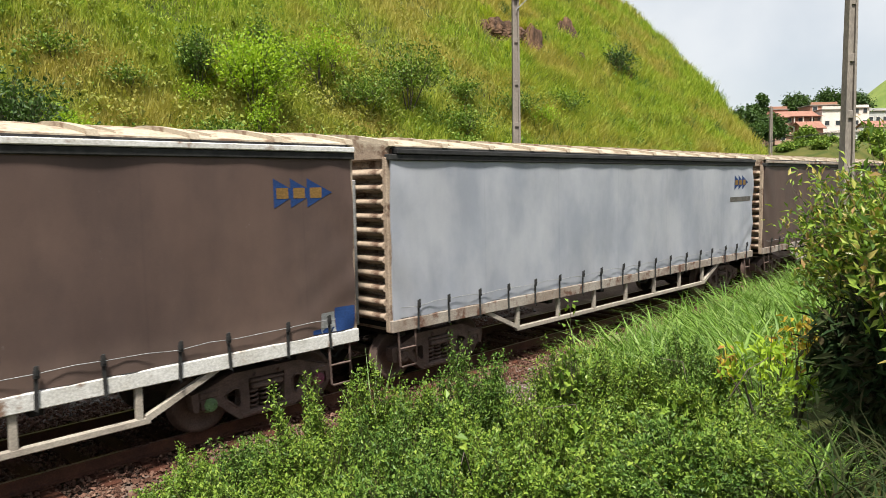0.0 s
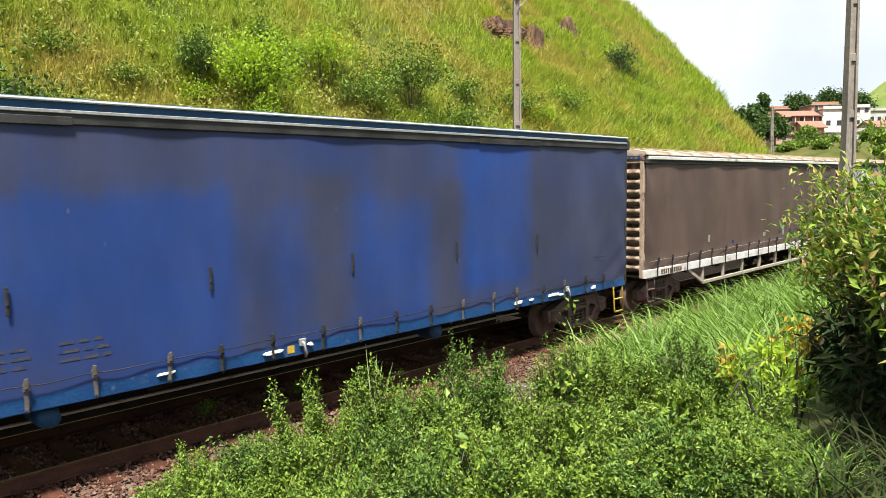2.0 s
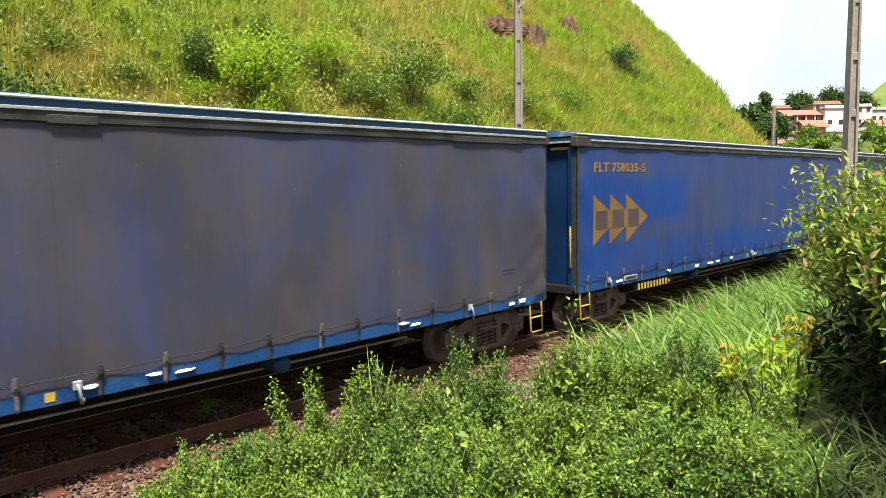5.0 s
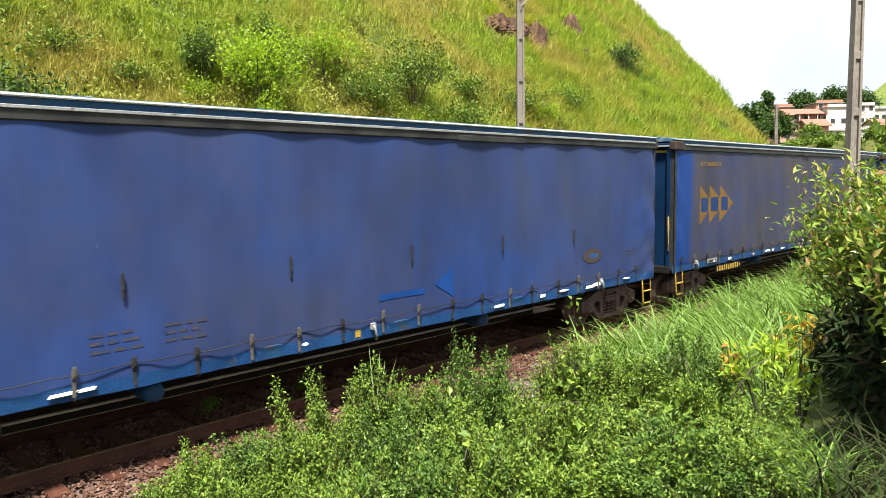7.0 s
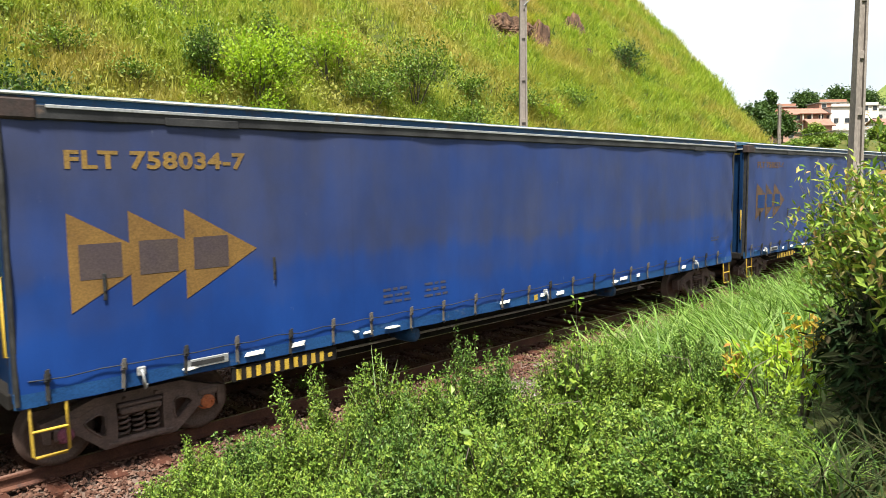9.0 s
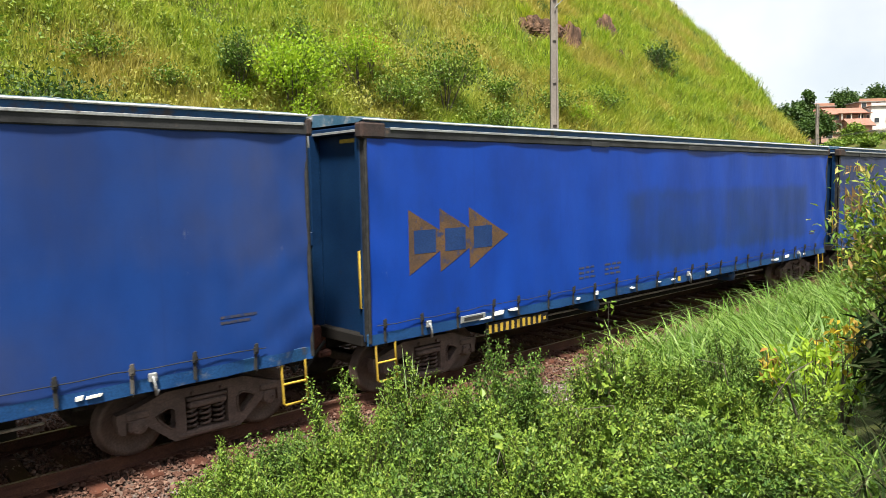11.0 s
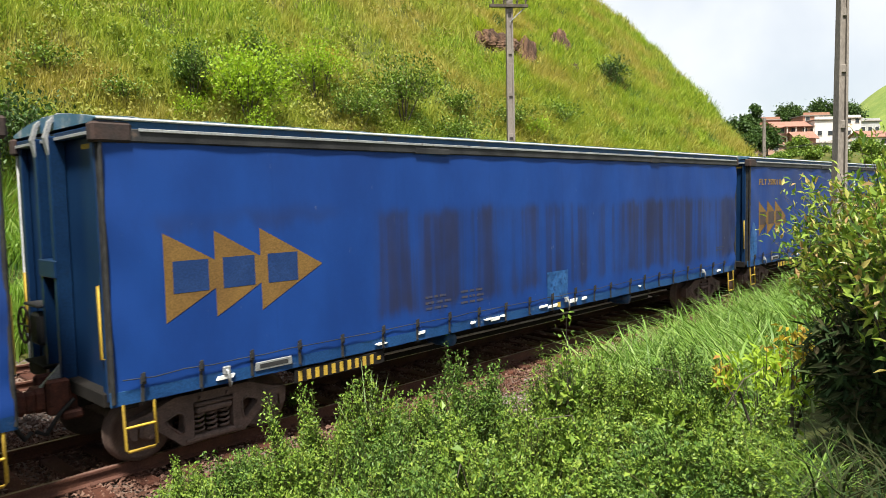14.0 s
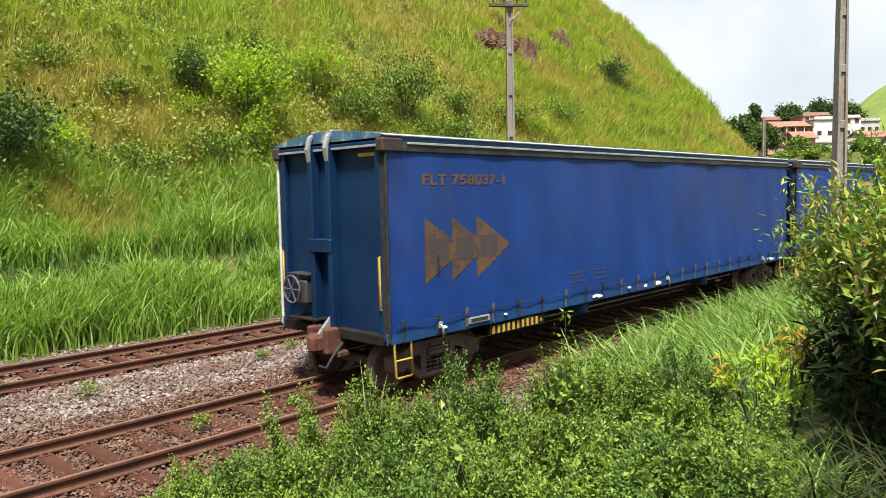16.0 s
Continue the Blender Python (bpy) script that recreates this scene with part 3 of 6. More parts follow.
def frame_meshes():
    """Cast side frame of a three-piece bogie, with its windows, and its spring nest."""
    t, u = -0.10, 0.06
    g = Geo()
    # top member, drooping to both axle boxes
    top = [(-1.16, 0.50), (-1.16, 0.62), (-0.95, 0.66), (-0.55, 0.80), (0.55, 0.80), (0.95, 0.66), (1.16, 0.62), (1.16, 0.50), (0.92, 0.53), (0.50, 0.68), (-0.50, 0.68), (-0.92, 0.53)]
    g.prism(top, 1, t, u)
    for s in (-1, 1):
        # plate between column and axle box, with its rounded window
        edge = [(0.40, 0.70), (0.52, 0.70), (0.84, 0.57), (0.90, 0.56), (0.80, 0.42), (0.46, 0.13), (0.30, 0.13), (0.29, 0.40), (0.30, 0.70)]
        hole = [(0.47, 0.58), (0.53, 0.59), (0.64, 0.55), (0.68, 0.51), (0.65, 0.45), (0.50, 0.31), (0.45, 0.31), (0.43, 0.42), (0.43, 0.54)]
        n = len(edge)
        v = [(s * p[0], y, p[1]) for y in (t - 0.005, u) for ring in (edge, hole) for p in ring]
        f = []
        for i in range(n):
            j = (i + 1) % n
            f += [(i, j, n + j, n + i), (2 * n + i, 3 * n + i, 3 * n + j, 2 * n + j), (i, 2 * n + i, 2 * n + j, j), (n + i, n + j, 3 * n + j, 3 * n + i)]
        g.add(v, f)
        # raised lip round the window
        g.tube([(s * p[0], t - 0.008, p[1]) for p in hole + hole[:1]], 0.016, 6)
        g.prism([(s * a, b) for a, b in ((1.04, 0.60), (1.16, 0.60), (1.14, 0.38), (1.06, 0.36))], 1, t, u)
        g.box(*sorted((s * 0.76, s * 1.06)), t - 0.03, u, 0.53, 0.63, 0.02)
        g.box(*sorted((s * 0.80, s * 1.02)), t - 0.02, u, 0.36, 0.54, 0.03)
    g.box(-0.44, 0.44, t - 0.02, u, 0.13, 0.22, 0.03)
    g.box(-0.26, 0.26, t - 0.05, u, 0.52, 0.60, 0.02)
    g.box(-0.28, 0.28, t - 0.03, u, 0.61, 0.66, 0.015)
    for c in (-0.2, 0.2):
        g.lathe([(0.0, -0.02), (0.025, -0.02), (0.03, 0.03)], (c, t - 0.03, 0.72), 8, False)
    side = g.mesh("side_frame", M["bogie"])
    s = Geo()
    for c in (-0.19, 0.0, 0.19):
        path = [(c + 0.065 * math.cos(a), -0.02 + 0.065 * math.sin(a), 0.22 + 0.28 * a / (8 * math.pi)) for a in np.linspace(0, 8 * math.pi, 49)]
        s.tube(path, 0.019, 5)
    return side, s.mesh("springs", M["bogie"])


SIDE_FRAME, SPRINGS = frame_meshes()
WHEELS = []


def bogie(wagon, x, caps, first):
    """Four wheels, two side frames, springs and a cross bolster."""
    b = part("bogie", Geo().box(x - 0.2, x + 0.2, -1.05, 1.05, 0.45, 0.72, 0.03), M["bogie"], wagon)
    for s in (-1, 1):
        turn = pose(x, s * 1.10, 0, 0, 0, 0 if s < 0 else 180)
        part("side_frame", SIDE_FRAME, None, b, at=turn)
        part("spring_nest", SPRINGS, None, b, at=turn)
        for k, dx in enumerate((-0.9, 0.9)):
            w = part("wheel", WHEEL, None, b, at=pose(x + dx, s * 0.87, 0.425, 0, 0, 0 if s < 0 else 180))
            WHEELS.append((w, wagon, x + dx, s))
            part("axle_cap", CAPS[caps[k]], None, b, at=pose(x + dx, s * 1.05, 0.44, 0, 0, 0 if s < 0 else 180))
    for dx in (-0.9, 0.9):
        part("axle", Geo().tube([(x + dx, -0.87, 0.425), (x + dx, 0.87, 0.425)], 0.08, 10), M["bogie"], b)
    for dx in (-0.42, 0.42):
        part("brake_beam", Geo().tube([(x + dx, -0.8, 0.35), (x + dx, 0.8, 0.35)], 0.04, 8), M["frame_dark"], b)
    return b


def coupler(wagon, x, out, mat="rust"):
    g = Geo().box(*sorted((x - out * 0.5, x + out * 0.28)), -0.12, 0.12, 0.74, 0.98, 0.03)
    g.box(*sorted((x + out * 0.22, x + out * 0.46)), -0.2, 0.12, 0.70, 1.02, 0.06)
    g.box(*sorted((x + out * 0.40, x + out * 0.52)), -0.2, -0.05, 0.72, 1.0, 0.04)
    g.box(*sorted((x - out * 0.15, x + out * 0.05)), -0.3, 0.3, 0.68, 1.08, 0.04)
    g.box(*sorted((x - out * 0.1, x + out * 0.16)), -0.42, 0.42, 0.60, 0.72, 0.03)
    g.box(*sorted((x + out * 0.02, x + out * 0.3)), -0.30, -0.16, 0.66, 1.12, 0.03)
    g.box(*sorted((x + out * 0.02, x + out * 0.3)), 0.16, 0.30, 0.66, 1.12, 0.03)
    c = part("coupler", g, M[mat], wagon, "rusty knuckle coupler")
    h = Geo().tube([(x, -0.35, 0.85), (x + out * 0.2, -0.38, 0.7), (x + out * 0.35, -0.33, 0.45), (x + out * 0.45, -0.25, 0.5)], 0.03, 8)
    part("air_hose", h, M["strap"], c)


def step_ladder(wagon, x, mat, z1=0.95, z0=0.36, w=0.38):
    g = Geo()
    y = -HALF + 0.02
    g.tube([(x, y, z1), (x, y - 0.03, z0 + 0.03), (x + 0.03, y - 0.03, z0), (x + w - 0.03, y - 0.03, z0), (x + w, y - 0.03, z0 + 0.03), (x + w, y, z1)], 0.02, 6)
    g.tube([(x, y - 0.02, (z0 + z1) / 2), (x + w, y - 0.02, (z0 + z1) / 2)], 0.018, 6)
    part("step", g, M[mat], wagon, "yellow foot step" if mat == "yellow" else "")


LEN = 18.62


def end_wall(wagon, x, out, number):
    """Blue steel end: two posts, hoops over the roof edge, grab rails and, at the rear, the hand brake."""
    w = HALF - 0.13
    e = part("end_wall", Geo().box(*sorted((x, x - out * 0.09)), -w, w, 0.98, 4.28, 0.02), M["end_blue"], wagon, "blue-green steel end wall")

    def slab(name, a, b, y0, y1, z0, z1, mat, c=0.015, label=""):
        return part(name, Geo().box(*sorted((x + out * a, x + out * b)), y0, y1, z0, z1, c), M[mat], e, label)

    for y in (-0.15, 0.37):
        slab("end_post", 0.003, 0.20, y - 0.06, y + 0.06, 0.98, 4.26, "end_blue")
        part("roof_hoop", Geo().prism([(x + out * a, b) for a, b in ((0.20, 4.02), (0.245, 4.24), (0.18, 4.45), (0.06, 4.562), (-0.10, 4.572), (-0.10, 4.53), (0.05, 4.52), (0.14, 4.43), (0.20, 4.24), (0.16, 4.02))], 1, y - 0.05, y + 0.05), M["silver"], e)
    # black strips that paint the dark gap between end wall and edge pole
    for s in (-1, 1):
        slab("corner_seal", -0.05, 0.085, *sorted((s * (w + 0.002), s * (HALF - 0.045))), 1.0, 4.1, "strap", 0.006)
    for y in (-w + 0.05, w - 0.05):
        slab("corner_post", 0.003, 0.10, y - 0.06, y + 0.06, 0.98, 4.26, "end_blue")
    slab("top_plate", 0.003, 0.12, -w, w, 4.19, 4.30, "end_blue")
    slab("cross_plate", 0.003, 0.22, -0.21, 0.43, 2.42, 2.66, "end_blue")
    slab("top_edge", 0.122, 0.14, -w, w, 4.20, 4.24, "silver", 0.004)
    slab("name_strip", 0.003, 0.012, -w + 0.12, -w + 0.62, 4.06, 4.12, "yellow", 0.0)
    slab("bottom_beam", 0.004, 0.14, -w, w, 0.92, 1.10, "frame_dark")
    for s in (-1, 1):
        g = Geo().tube([(x + out * 0.02, s * (w - 0.02), 2.42), (x + out * 0.13, s * (w - 0.02), 2.40), (x + out * 0.13, s * (w - 0.02), 1.52), (x + out * 0.02, s * (w - 0.02), 1.50)], 0.02, 8)
        part("grab_rail", g, M["yellow"], e, "yellow grab rail")
    if out < 0:
        slab("brake_platform", 0.003, 0.26, 0.45, 1.05, 1.98, 2.02, "band", 0.01)
        slab("brake_gearbox", 0.06, 0.26, 0.50, 0.82, 1.45, 1.90, "band", 0.04)
        g = Geo()
        ring = [(x + out * 0.32, 0.86 + 0.25 * math.cos(a), 1.72 + 0.25 * math.sin(a)) for a in np.linspace(0, 2 * math.pi, 25)]
        g.tube(ring, 0.018, 6)
        for a in np.linspace(0, math.pi, 4)[:3]:
            g.tube([(x + out * 0.32, 0.86 - 0.25 * math.cos(a), 1.72 - 0.25 * math.sin(a)), (x + out * 0.32, 0.86 + 0.25 * math.cos(a), 1.72 + 0.25 * math.sin(a))], 0.012, 6)
        part("brake_wheel", g, M["bogie"], e, "round hand-brake wheel")
        slab("brake_step", 0.003, 0.30, 0.20, 1.0, 1.18, 1.22, "frame_dark", 0.01)
        part("gusset", Geo().prism([(x + out * a, b) for a, b in ((0.02, 1.02), (0.45, 1.02), (0.02, 1.45))], 1, -0.12, -0.06), M["silver"], e)
    return e


def sider_wagon(u, cloth, name_text, label, emblem_at=(0.65, 1.93, 3.08, 2.4), print_mat="logo", mark_mat="logo_mark", text_mat="letter", text_box=(0.67, 3.57, 2.25, 0.22),
                slits=(), seed=1.0, caps=(0, 1, 3, 3), strap_mat="strap_worn", stickers=14, plate=True, frayed=0.0, patches=()):
    """Curtain-sided wagon 18.6 m long; its own x runs from the rear end forwards."""
    rnd = random.Random(int(seed * 100))
    w = thing("curtain_wagon", label, "freight wagon", "curtain-sided wagons of the train", at=pose(u, NEAR_TRACK, 0))
    L = LEN
    # frame
    g = Geo().box(0.05, L - 0.05, -0.35, 0.35, 0.72, 1.02, 0.02)
    for x in (0.3, 3.1, 5.2, 7.3, 9.3, 11.3, 13.4, 15.5, L - 0.3):
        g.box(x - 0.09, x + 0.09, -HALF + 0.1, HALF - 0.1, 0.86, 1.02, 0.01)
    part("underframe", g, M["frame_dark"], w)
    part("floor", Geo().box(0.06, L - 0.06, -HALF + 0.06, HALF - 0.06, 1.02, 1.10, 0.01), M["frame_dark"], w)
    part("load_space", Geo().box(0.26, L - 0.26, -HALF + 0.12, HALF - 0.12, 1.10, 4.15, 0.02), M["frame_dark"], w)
    for s in (-1, 1):
        part("sill", Geo().box(0.02, L - 0.02, *sorted((s * (HALF - 0.06), s * (HALF - 0.02))), 0.93, 1.12, 0.01), M["sill_blue"], w)
        part("top_rail", Geo().box(0.0, L, *sorted((s * (HALF - 0.12), s * (HALF + 0.035))), 4.11, 4.27, 0.015), M["band"], w, "black top rail")
        part("gutter_strip", Geo().box(0.5, L - 0.1, *sorted((s * (HALF + 0.037), s * (HALF + 0.055))), 4.235, 4.275, 0.006), M["silver"], w)
        # on this wagon the strip's pale colour paints the sky's sheen along the roof edge
        part("eave_strip", Geo().box(0.02, L - 0.02, *sorted((s * (HALF - 0.04), s * (HALF + 0.045))), 4.362, 4.395, 0.012), M["eave_white"], w)
        # solid navy strip under the eave; its dark colour stands for the shadow line
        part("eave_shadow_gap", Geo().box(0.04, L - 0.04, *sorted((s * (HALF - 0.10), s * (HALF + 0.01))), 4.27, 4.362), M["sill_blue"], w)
        for x in (0.0, L):
            part("corner_cap", Geo().box(x - 0.06 if x else -0.05, x + 0.05 if x else 0.42, *sorted((s * (HALF - 0.14), s * (HALF + 0.05))), 4.10, 4.34, 0.03), M["rust_cap"], w)
    # flapping ends of the rail's rubber skirt
    for k in range(2):
        x = rnd.uniform(0.6, L - 2.5)
        part("rail_skirt", Geo().box(x, x + rnd.uniform(0.4, 2.0), -HALF - 0.05, -HALF - 0.03, 4.105 - rnd.uniform(0, 0.012), 4.2, 0.006), M["band"], w)
    # arched roof with ribs
    prof = [(-HALF - 0.02, 4.385)] + [(y, 4.385 + 0.15 * (1 - (y / HALF) ** 2)) for y in np.linspace(-HALF, HALF, 13)] + [(HALF + 0.02, 4.385), (HALF - 0.1, 4.34), (-HALF + 0.1, 4.34)]
    roof = part("roof", Geo().prism(prof, 0, 0.0, L, True), M["roof_blue"], w, "shallow arched steel roof")
    rib = Geo().prism([(y, 4.39 + 0.15 * (1 - (y / HALF) ** 2)) for y in np.linspace(-HALF, HALF, 9)] + [(y, 4.397 + 0.15 * (1 - (y / HALF) ** 2)) for y in np.linspace(HALF, -HALF, 9)], 0, -0.03, 0.03).mesh("roof_rib", M["roof_blue"])
    for k in range(15):
        part("roof_rib", rib, None, roof, at=pose(0.6 + k * (L - 1.2) / 14, 0, 0))
    # curtains
    p = (0.06, L - 0.12, 0.94, 4.13, seed, 0.010 + frayed * 0.010, 0.006 + frayed * 0.014)
    part("side_curtain", cloth_panel(p), cloth, w)
    part("side_curtain", cloth_panel(p, 1), cloth, w)
    film("hem_band", p, 0.07, L - 0.07, 0.945, 1.11, M["hem"], w, 0.004, "scratched blue hem band", 150, 3)
    yb = -HALF - 0.02
    part("edge_pole", Geo().tube([(0.045, -HALF - 0.005, 0.98), (0.045, -HALF - 0.005, 4.12)], 0.028, 8), M["strap"], w)
    part("edge_pole", Geo().tube([(0.045, HALF - 0.01, 0.98), (0.045, HALF - 0.01, 4.12)], 0.03, 8), M["eave_white"], w)
    part("edge_pole", Geo().tube([(L - 0.05, -HALF + 0.01, 0.98), (L - 0.05, -HALF + 0.01, 4.12)], 0.03, 8), M["strap"], w)
    for k in range(23):
        m = "strap" if rnd.random() < 0.45 else strap_mat
        part("strap", strap(m, 0.97, 1.32), None, w, at=pose(0.33 + 0.785 * k, yb - 0.012, rnd.uniform(-0.02, 0.02), 0, rnd.uniform(-3, 3), 0))
    part("tension_cord", Geo().tube([(0.15 + 0.785 * k / 2, yb - 0.02, 1.25 - 0.015 * (k % 2) + rnd.uniform(-0.012, 0.012)) for k in range(int((L - 0.3) / 0.3925))], 0.007, 5), M["band"], w)
    film("yellow_label", p, 9.2, 9.31, 0.99, 1.10, M["yellow"], w, 0.01, n=3, m=3)
    for x in slits:
        part("pull_handle", SLIT, None, w, at=pose(x, yb, 2.2))
    for x in (1.35, 9.6, 16.3):
        part("tie_hook", HOOK, None, w, at=pose(x + rnd.uniform(-0.2, 0.2), yb - 0.01, 1.02))
    # stickers and scuffed labels along the hem
    for k in range(stickers):
        x, a = rnd.uniform(1.2, L - 0.6), rnd.uniform(0.08, 0.32)
        z = rnd.uniform(1.0, 1.06)
        n = rnd.randint(5, 8)
        out = [(x + a * (0.5 + 0.5 * math.cos(2 * math.pi * i / n + 0.4) * rnd.uniform(0.7, 1.25)), z + 0.05 * (0.5 + 0.5 * math.sin(2 * math.pi * i / n + 0.4) * rnd.uniform(0.6, 1.2))) for i in range(n)]
        if k % 3:
            t = rnd.uniform(0.03, 0.08)
            out = [(x, z), (x + a * 0.9, z + 0.004), (x + a, z + t), (x + a * 0.1, z + t - 0.006)]
        part("sticker", Geo().prism(out, 1, yb - 0.022, yb + 0.015), M["white"], w)
    lab = part("maker_label", Geo().box(1.95, 2.55, yb - 0.016, yb + 0.01, 1.02, 1.14, 0.008), M["silver"], w, "small grey label with an unreadable line")
    part("label_line", Geo().box(2.02, 2.48, yb - 0.020, yb - 0.014, 1.05, 1.11), M["band"], lab)
    # data stencils, too worn to read
    for x, n in ((5.3, 3), (6.2, 3)):
        for k in range(n):
            a = x
            for word in (rnd.uniform(0.14, 0.22), rnd.uniform(0.08, 0.16), rnd.uniform(0.1, 0.2)):
                film("stencil_line", p, a, a + word, 1.63 - 0.10 * k, 1.67 - 0.10 * k, M["stencil"], w, 0.005, n=3, m=2)
                a += word + 0.05
    for k in range(2):
        film("stencil_line", p, 17.2, 17.72 - 0.1 * k, 1.70 - 0.07 * k, 1.735 - 0.07 * k, M["stencil"], w, 0.005, n=4, m=2)
    if name_text:
        x, z, tw, th = text_box
        lettering(w, name_text, x, z, tw, th, M[text_mat], p)
    if emblem_at:
        x, z0, z1, ew = emblem_at
        emblem(w, x, z0, z1, ew, M[print_mat], M[mark_mat], p)
    for x0, x1, z0, z1, m, *kind in patches:
        zm, hh, xm, hw = (z0 + z1) / 2, (z1 - z0) / 2, (x0 + x1) / 2, (x1 - x0) / 2

        def bulge(u):
            if not kind:
                return 1.0
            return max(math.sqrt(max(1 - ((u - xm) / hw) ** 2, 0)), 0.03) if kind[0] == "oval" else max((u - x0) / (x1 - x0), 0.05)

        film("cloth_patch", p, x0, x1, lambda u: zm - hh * bulge(u), lambda u: zm + hh * bulge(u), M[m], w, 0.008 if kind else 0.007)
    if plate:
        p = part("number_board", Geo().box(2.62, 4.36, -HALF + 0.02, -HALF + 0.06, 0.70, 0.90, 0.008), M["frame_dark"], w, "dark board with yellow character bars")
        for k in range(11):
            a = 2.68 + k * 0.152
            tall = 0.03 if k == 10 else 0.075
            part("character_bar", Geo().box(a, a + 0.066, -HALF + 0.012, -HALF + 0.03, 0.80 - tall, 0.80 + tall), M["yellow"], p)
    # gear below the floor
    for x in (6.1, 12.4):
        g = Geo().lathe([(0.0, -0.02), (0.12, -0.01), (0.14, 0.1), (0.14, 0.5), (0.1, 0.6), (0, 0.62)], (x, -HALF + 0.15, 0.78), 14)
        part("air_reservoir", g, M["sill_blue"], w)
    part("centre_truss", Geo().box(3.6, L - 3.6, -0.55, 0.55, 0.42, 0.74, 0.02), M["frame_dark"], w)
    part("side_pipe", Geo().box(3.4, L - 3.4, -1.0, -0.95, 0.655, 0.69, 0.01), M["truss"], w)
    for x in (0.16, L - 0.55):
        step_ladder(w, x, "yellow")
    end_wall(w, 0.12, -1, name_text)
    end_wall(w, L - 0.12, 1, name_text)
    coupler(w, 0.0, -1)
    coupler(w, L, 1)
    bogie(w, 1.5, caps[:2], True)
    bogie(w, L - 1.5, caps[2:], False)
    return w


BOXLEN = 15.05


def box_wagon(u, cloth, label, sill, band, seed, caps=(3, 3, 2, 3), logo=True, patches=True, number=True):
    """Older wagon: corrugated cream ends and roof, cloth side over a trussed frame."""
    rnd = random.Random(int(seed * 100))
    w = thing("trussed_wagon", label, "freight wagon", "trussed curtain wagons of the train", at=pose(u, NEAR_TRACK, 0))
    L = BOXLEN
    g = Geo().box(0.05, L - 0.05, -0.3, 0.3, 0.70, 1.0, 0.02)
    for x in (0.3, 2.6, 4.5, 6.5, 8.5, 10.5, 12.5, L - 0.3):
        g.box(x - 0.08, x + 0.08, -HALF + 0.08, HALF - 0.08, 0.88, 1.04, 0.01)
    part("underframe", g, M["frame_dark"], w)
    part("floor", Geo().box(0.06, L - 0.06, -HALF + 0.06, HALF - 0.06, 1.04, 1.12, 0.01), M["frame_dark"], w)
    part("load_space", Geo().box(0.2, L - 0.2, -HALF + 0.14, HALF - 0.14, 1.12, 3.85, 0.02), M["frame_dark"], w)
    for s in (-1, 1):
        part("sill", Geo().box(0.0, L, *sorted((s * (HALF - 0.07), s * (HALF + 0.028))), 0.98, 1.185, 0.012), M[sill], w, "scuffed pale side sill")
        part("top_rail", Geo().box(0.0, L, *sorted((s * (HALF - 0.1), s * (HALF + 0.045))), 3.80, 3.90, 0.012), M["strap"], w)
        part("eave_strip", Geo().box(0.15, L - 0.02, *sorted((s * (HALF - 0.1), s * (HALF + 0.075))), 3.903, 3.985, 0.012), M[band], w)
        # solid black strip, coloured as the shadow line between eave and roof
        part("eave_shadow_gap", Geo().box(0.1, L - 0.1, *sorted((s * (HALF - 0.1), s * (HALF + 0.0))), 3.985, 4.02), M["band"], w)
        tr = Geo()
        y0, y1 = sorted((s * (HALF - 0.09), s * (HALF - 0.01)))
        tr.box(3.3, 11.75, y0, y1, 0.49, 0.58, 0.012)
        for a, b in ((2.35, 3.38), (12.7, 11.67)):
            tr.prism([(a, 0.97), (b, 0.50), (b + 0.08 * (1 if b > a else -1) * -0.2, 0.60), (a + (0.16 if b > a else -0.16), 0.98)], 1, y0, y1)
        for k in range(7):
            x = 3.34 + k * 1.38
            tr.box(x - 0.045, x + 0.045, y0 + 0.003, y1 - 0.003, 0.56, 0.985, 0.01)
        part("side_truss", tr, M["truss"], w, "light grey welded truss")
    # corrugated roof panels
    prof = [(-HALF, 4.02)] + [(y, 4.04 + 0.2 * (1 - abs(y / HALF) ** 1.5)) for y in np.linspace(-HALF, HALF, 11)] + [(HALF, 4.02), (HALF - 0.1, 3.96), (-HALF + 0.1, 3.96)]
    roof = part("roof", Geo().prism(prof, 0, 0.0, L), M["cream"], w, "cream ribbed steel roof")
    rib = Geo().prism([(y, 4.03 + 0.2 * (1 - abs(y / HALF) ** 1.5)) for y in np.linspace(-HALF - 0.02, HALF + 0.02, 11)] + [(y, 4.10 + 0.2 * (1 - abs(y / HALF) ** 1.5)) for y in np.linspace(HALF, -HALF, 11)], 0, -0.07, 0.07).mesh("roof_rib", M["cream"])
    panel = Geo().prism([(y, 4.03 + 0.2 * (1 - abs(y / HALF) ** 1.5)) for y in np.linspace(-HALF * 0.9, HALF * 0.9, 9)] + [(y, 4.075 + 0.2 * (1 - abs(y / HALF) ** 1.5)) for y in np.linspace(HALF * 0.85, -HALF * 0.85, 9)], 0, -0.28, 0.28).mesh("roof_panel", M["cream"])
    n = 13
    for k in range(n):
        x = 0.08 + k * (L - 0.16) / (n - 1)
        part("roof_rib", rib, None, roof, at=pose(x, 0, 0))
        if k < n - 1:
            part("roof_panel", panel, None, roof, at=pose(x + (L - 0.16) / (n - 1) / 2, 0, 0))
    # ends: pressed corrugations
    for x, out in ((0.10, -1), (L - 0.10, 1)):
        e = part("end_wall", Geo().box(*sorted((x, x - out * 0.06)), -HALF + 0.06, HALF - 0.06, 0.98, 4.04, 0.01), M["cream_end"], w, "cream steel end with pressed ridges")
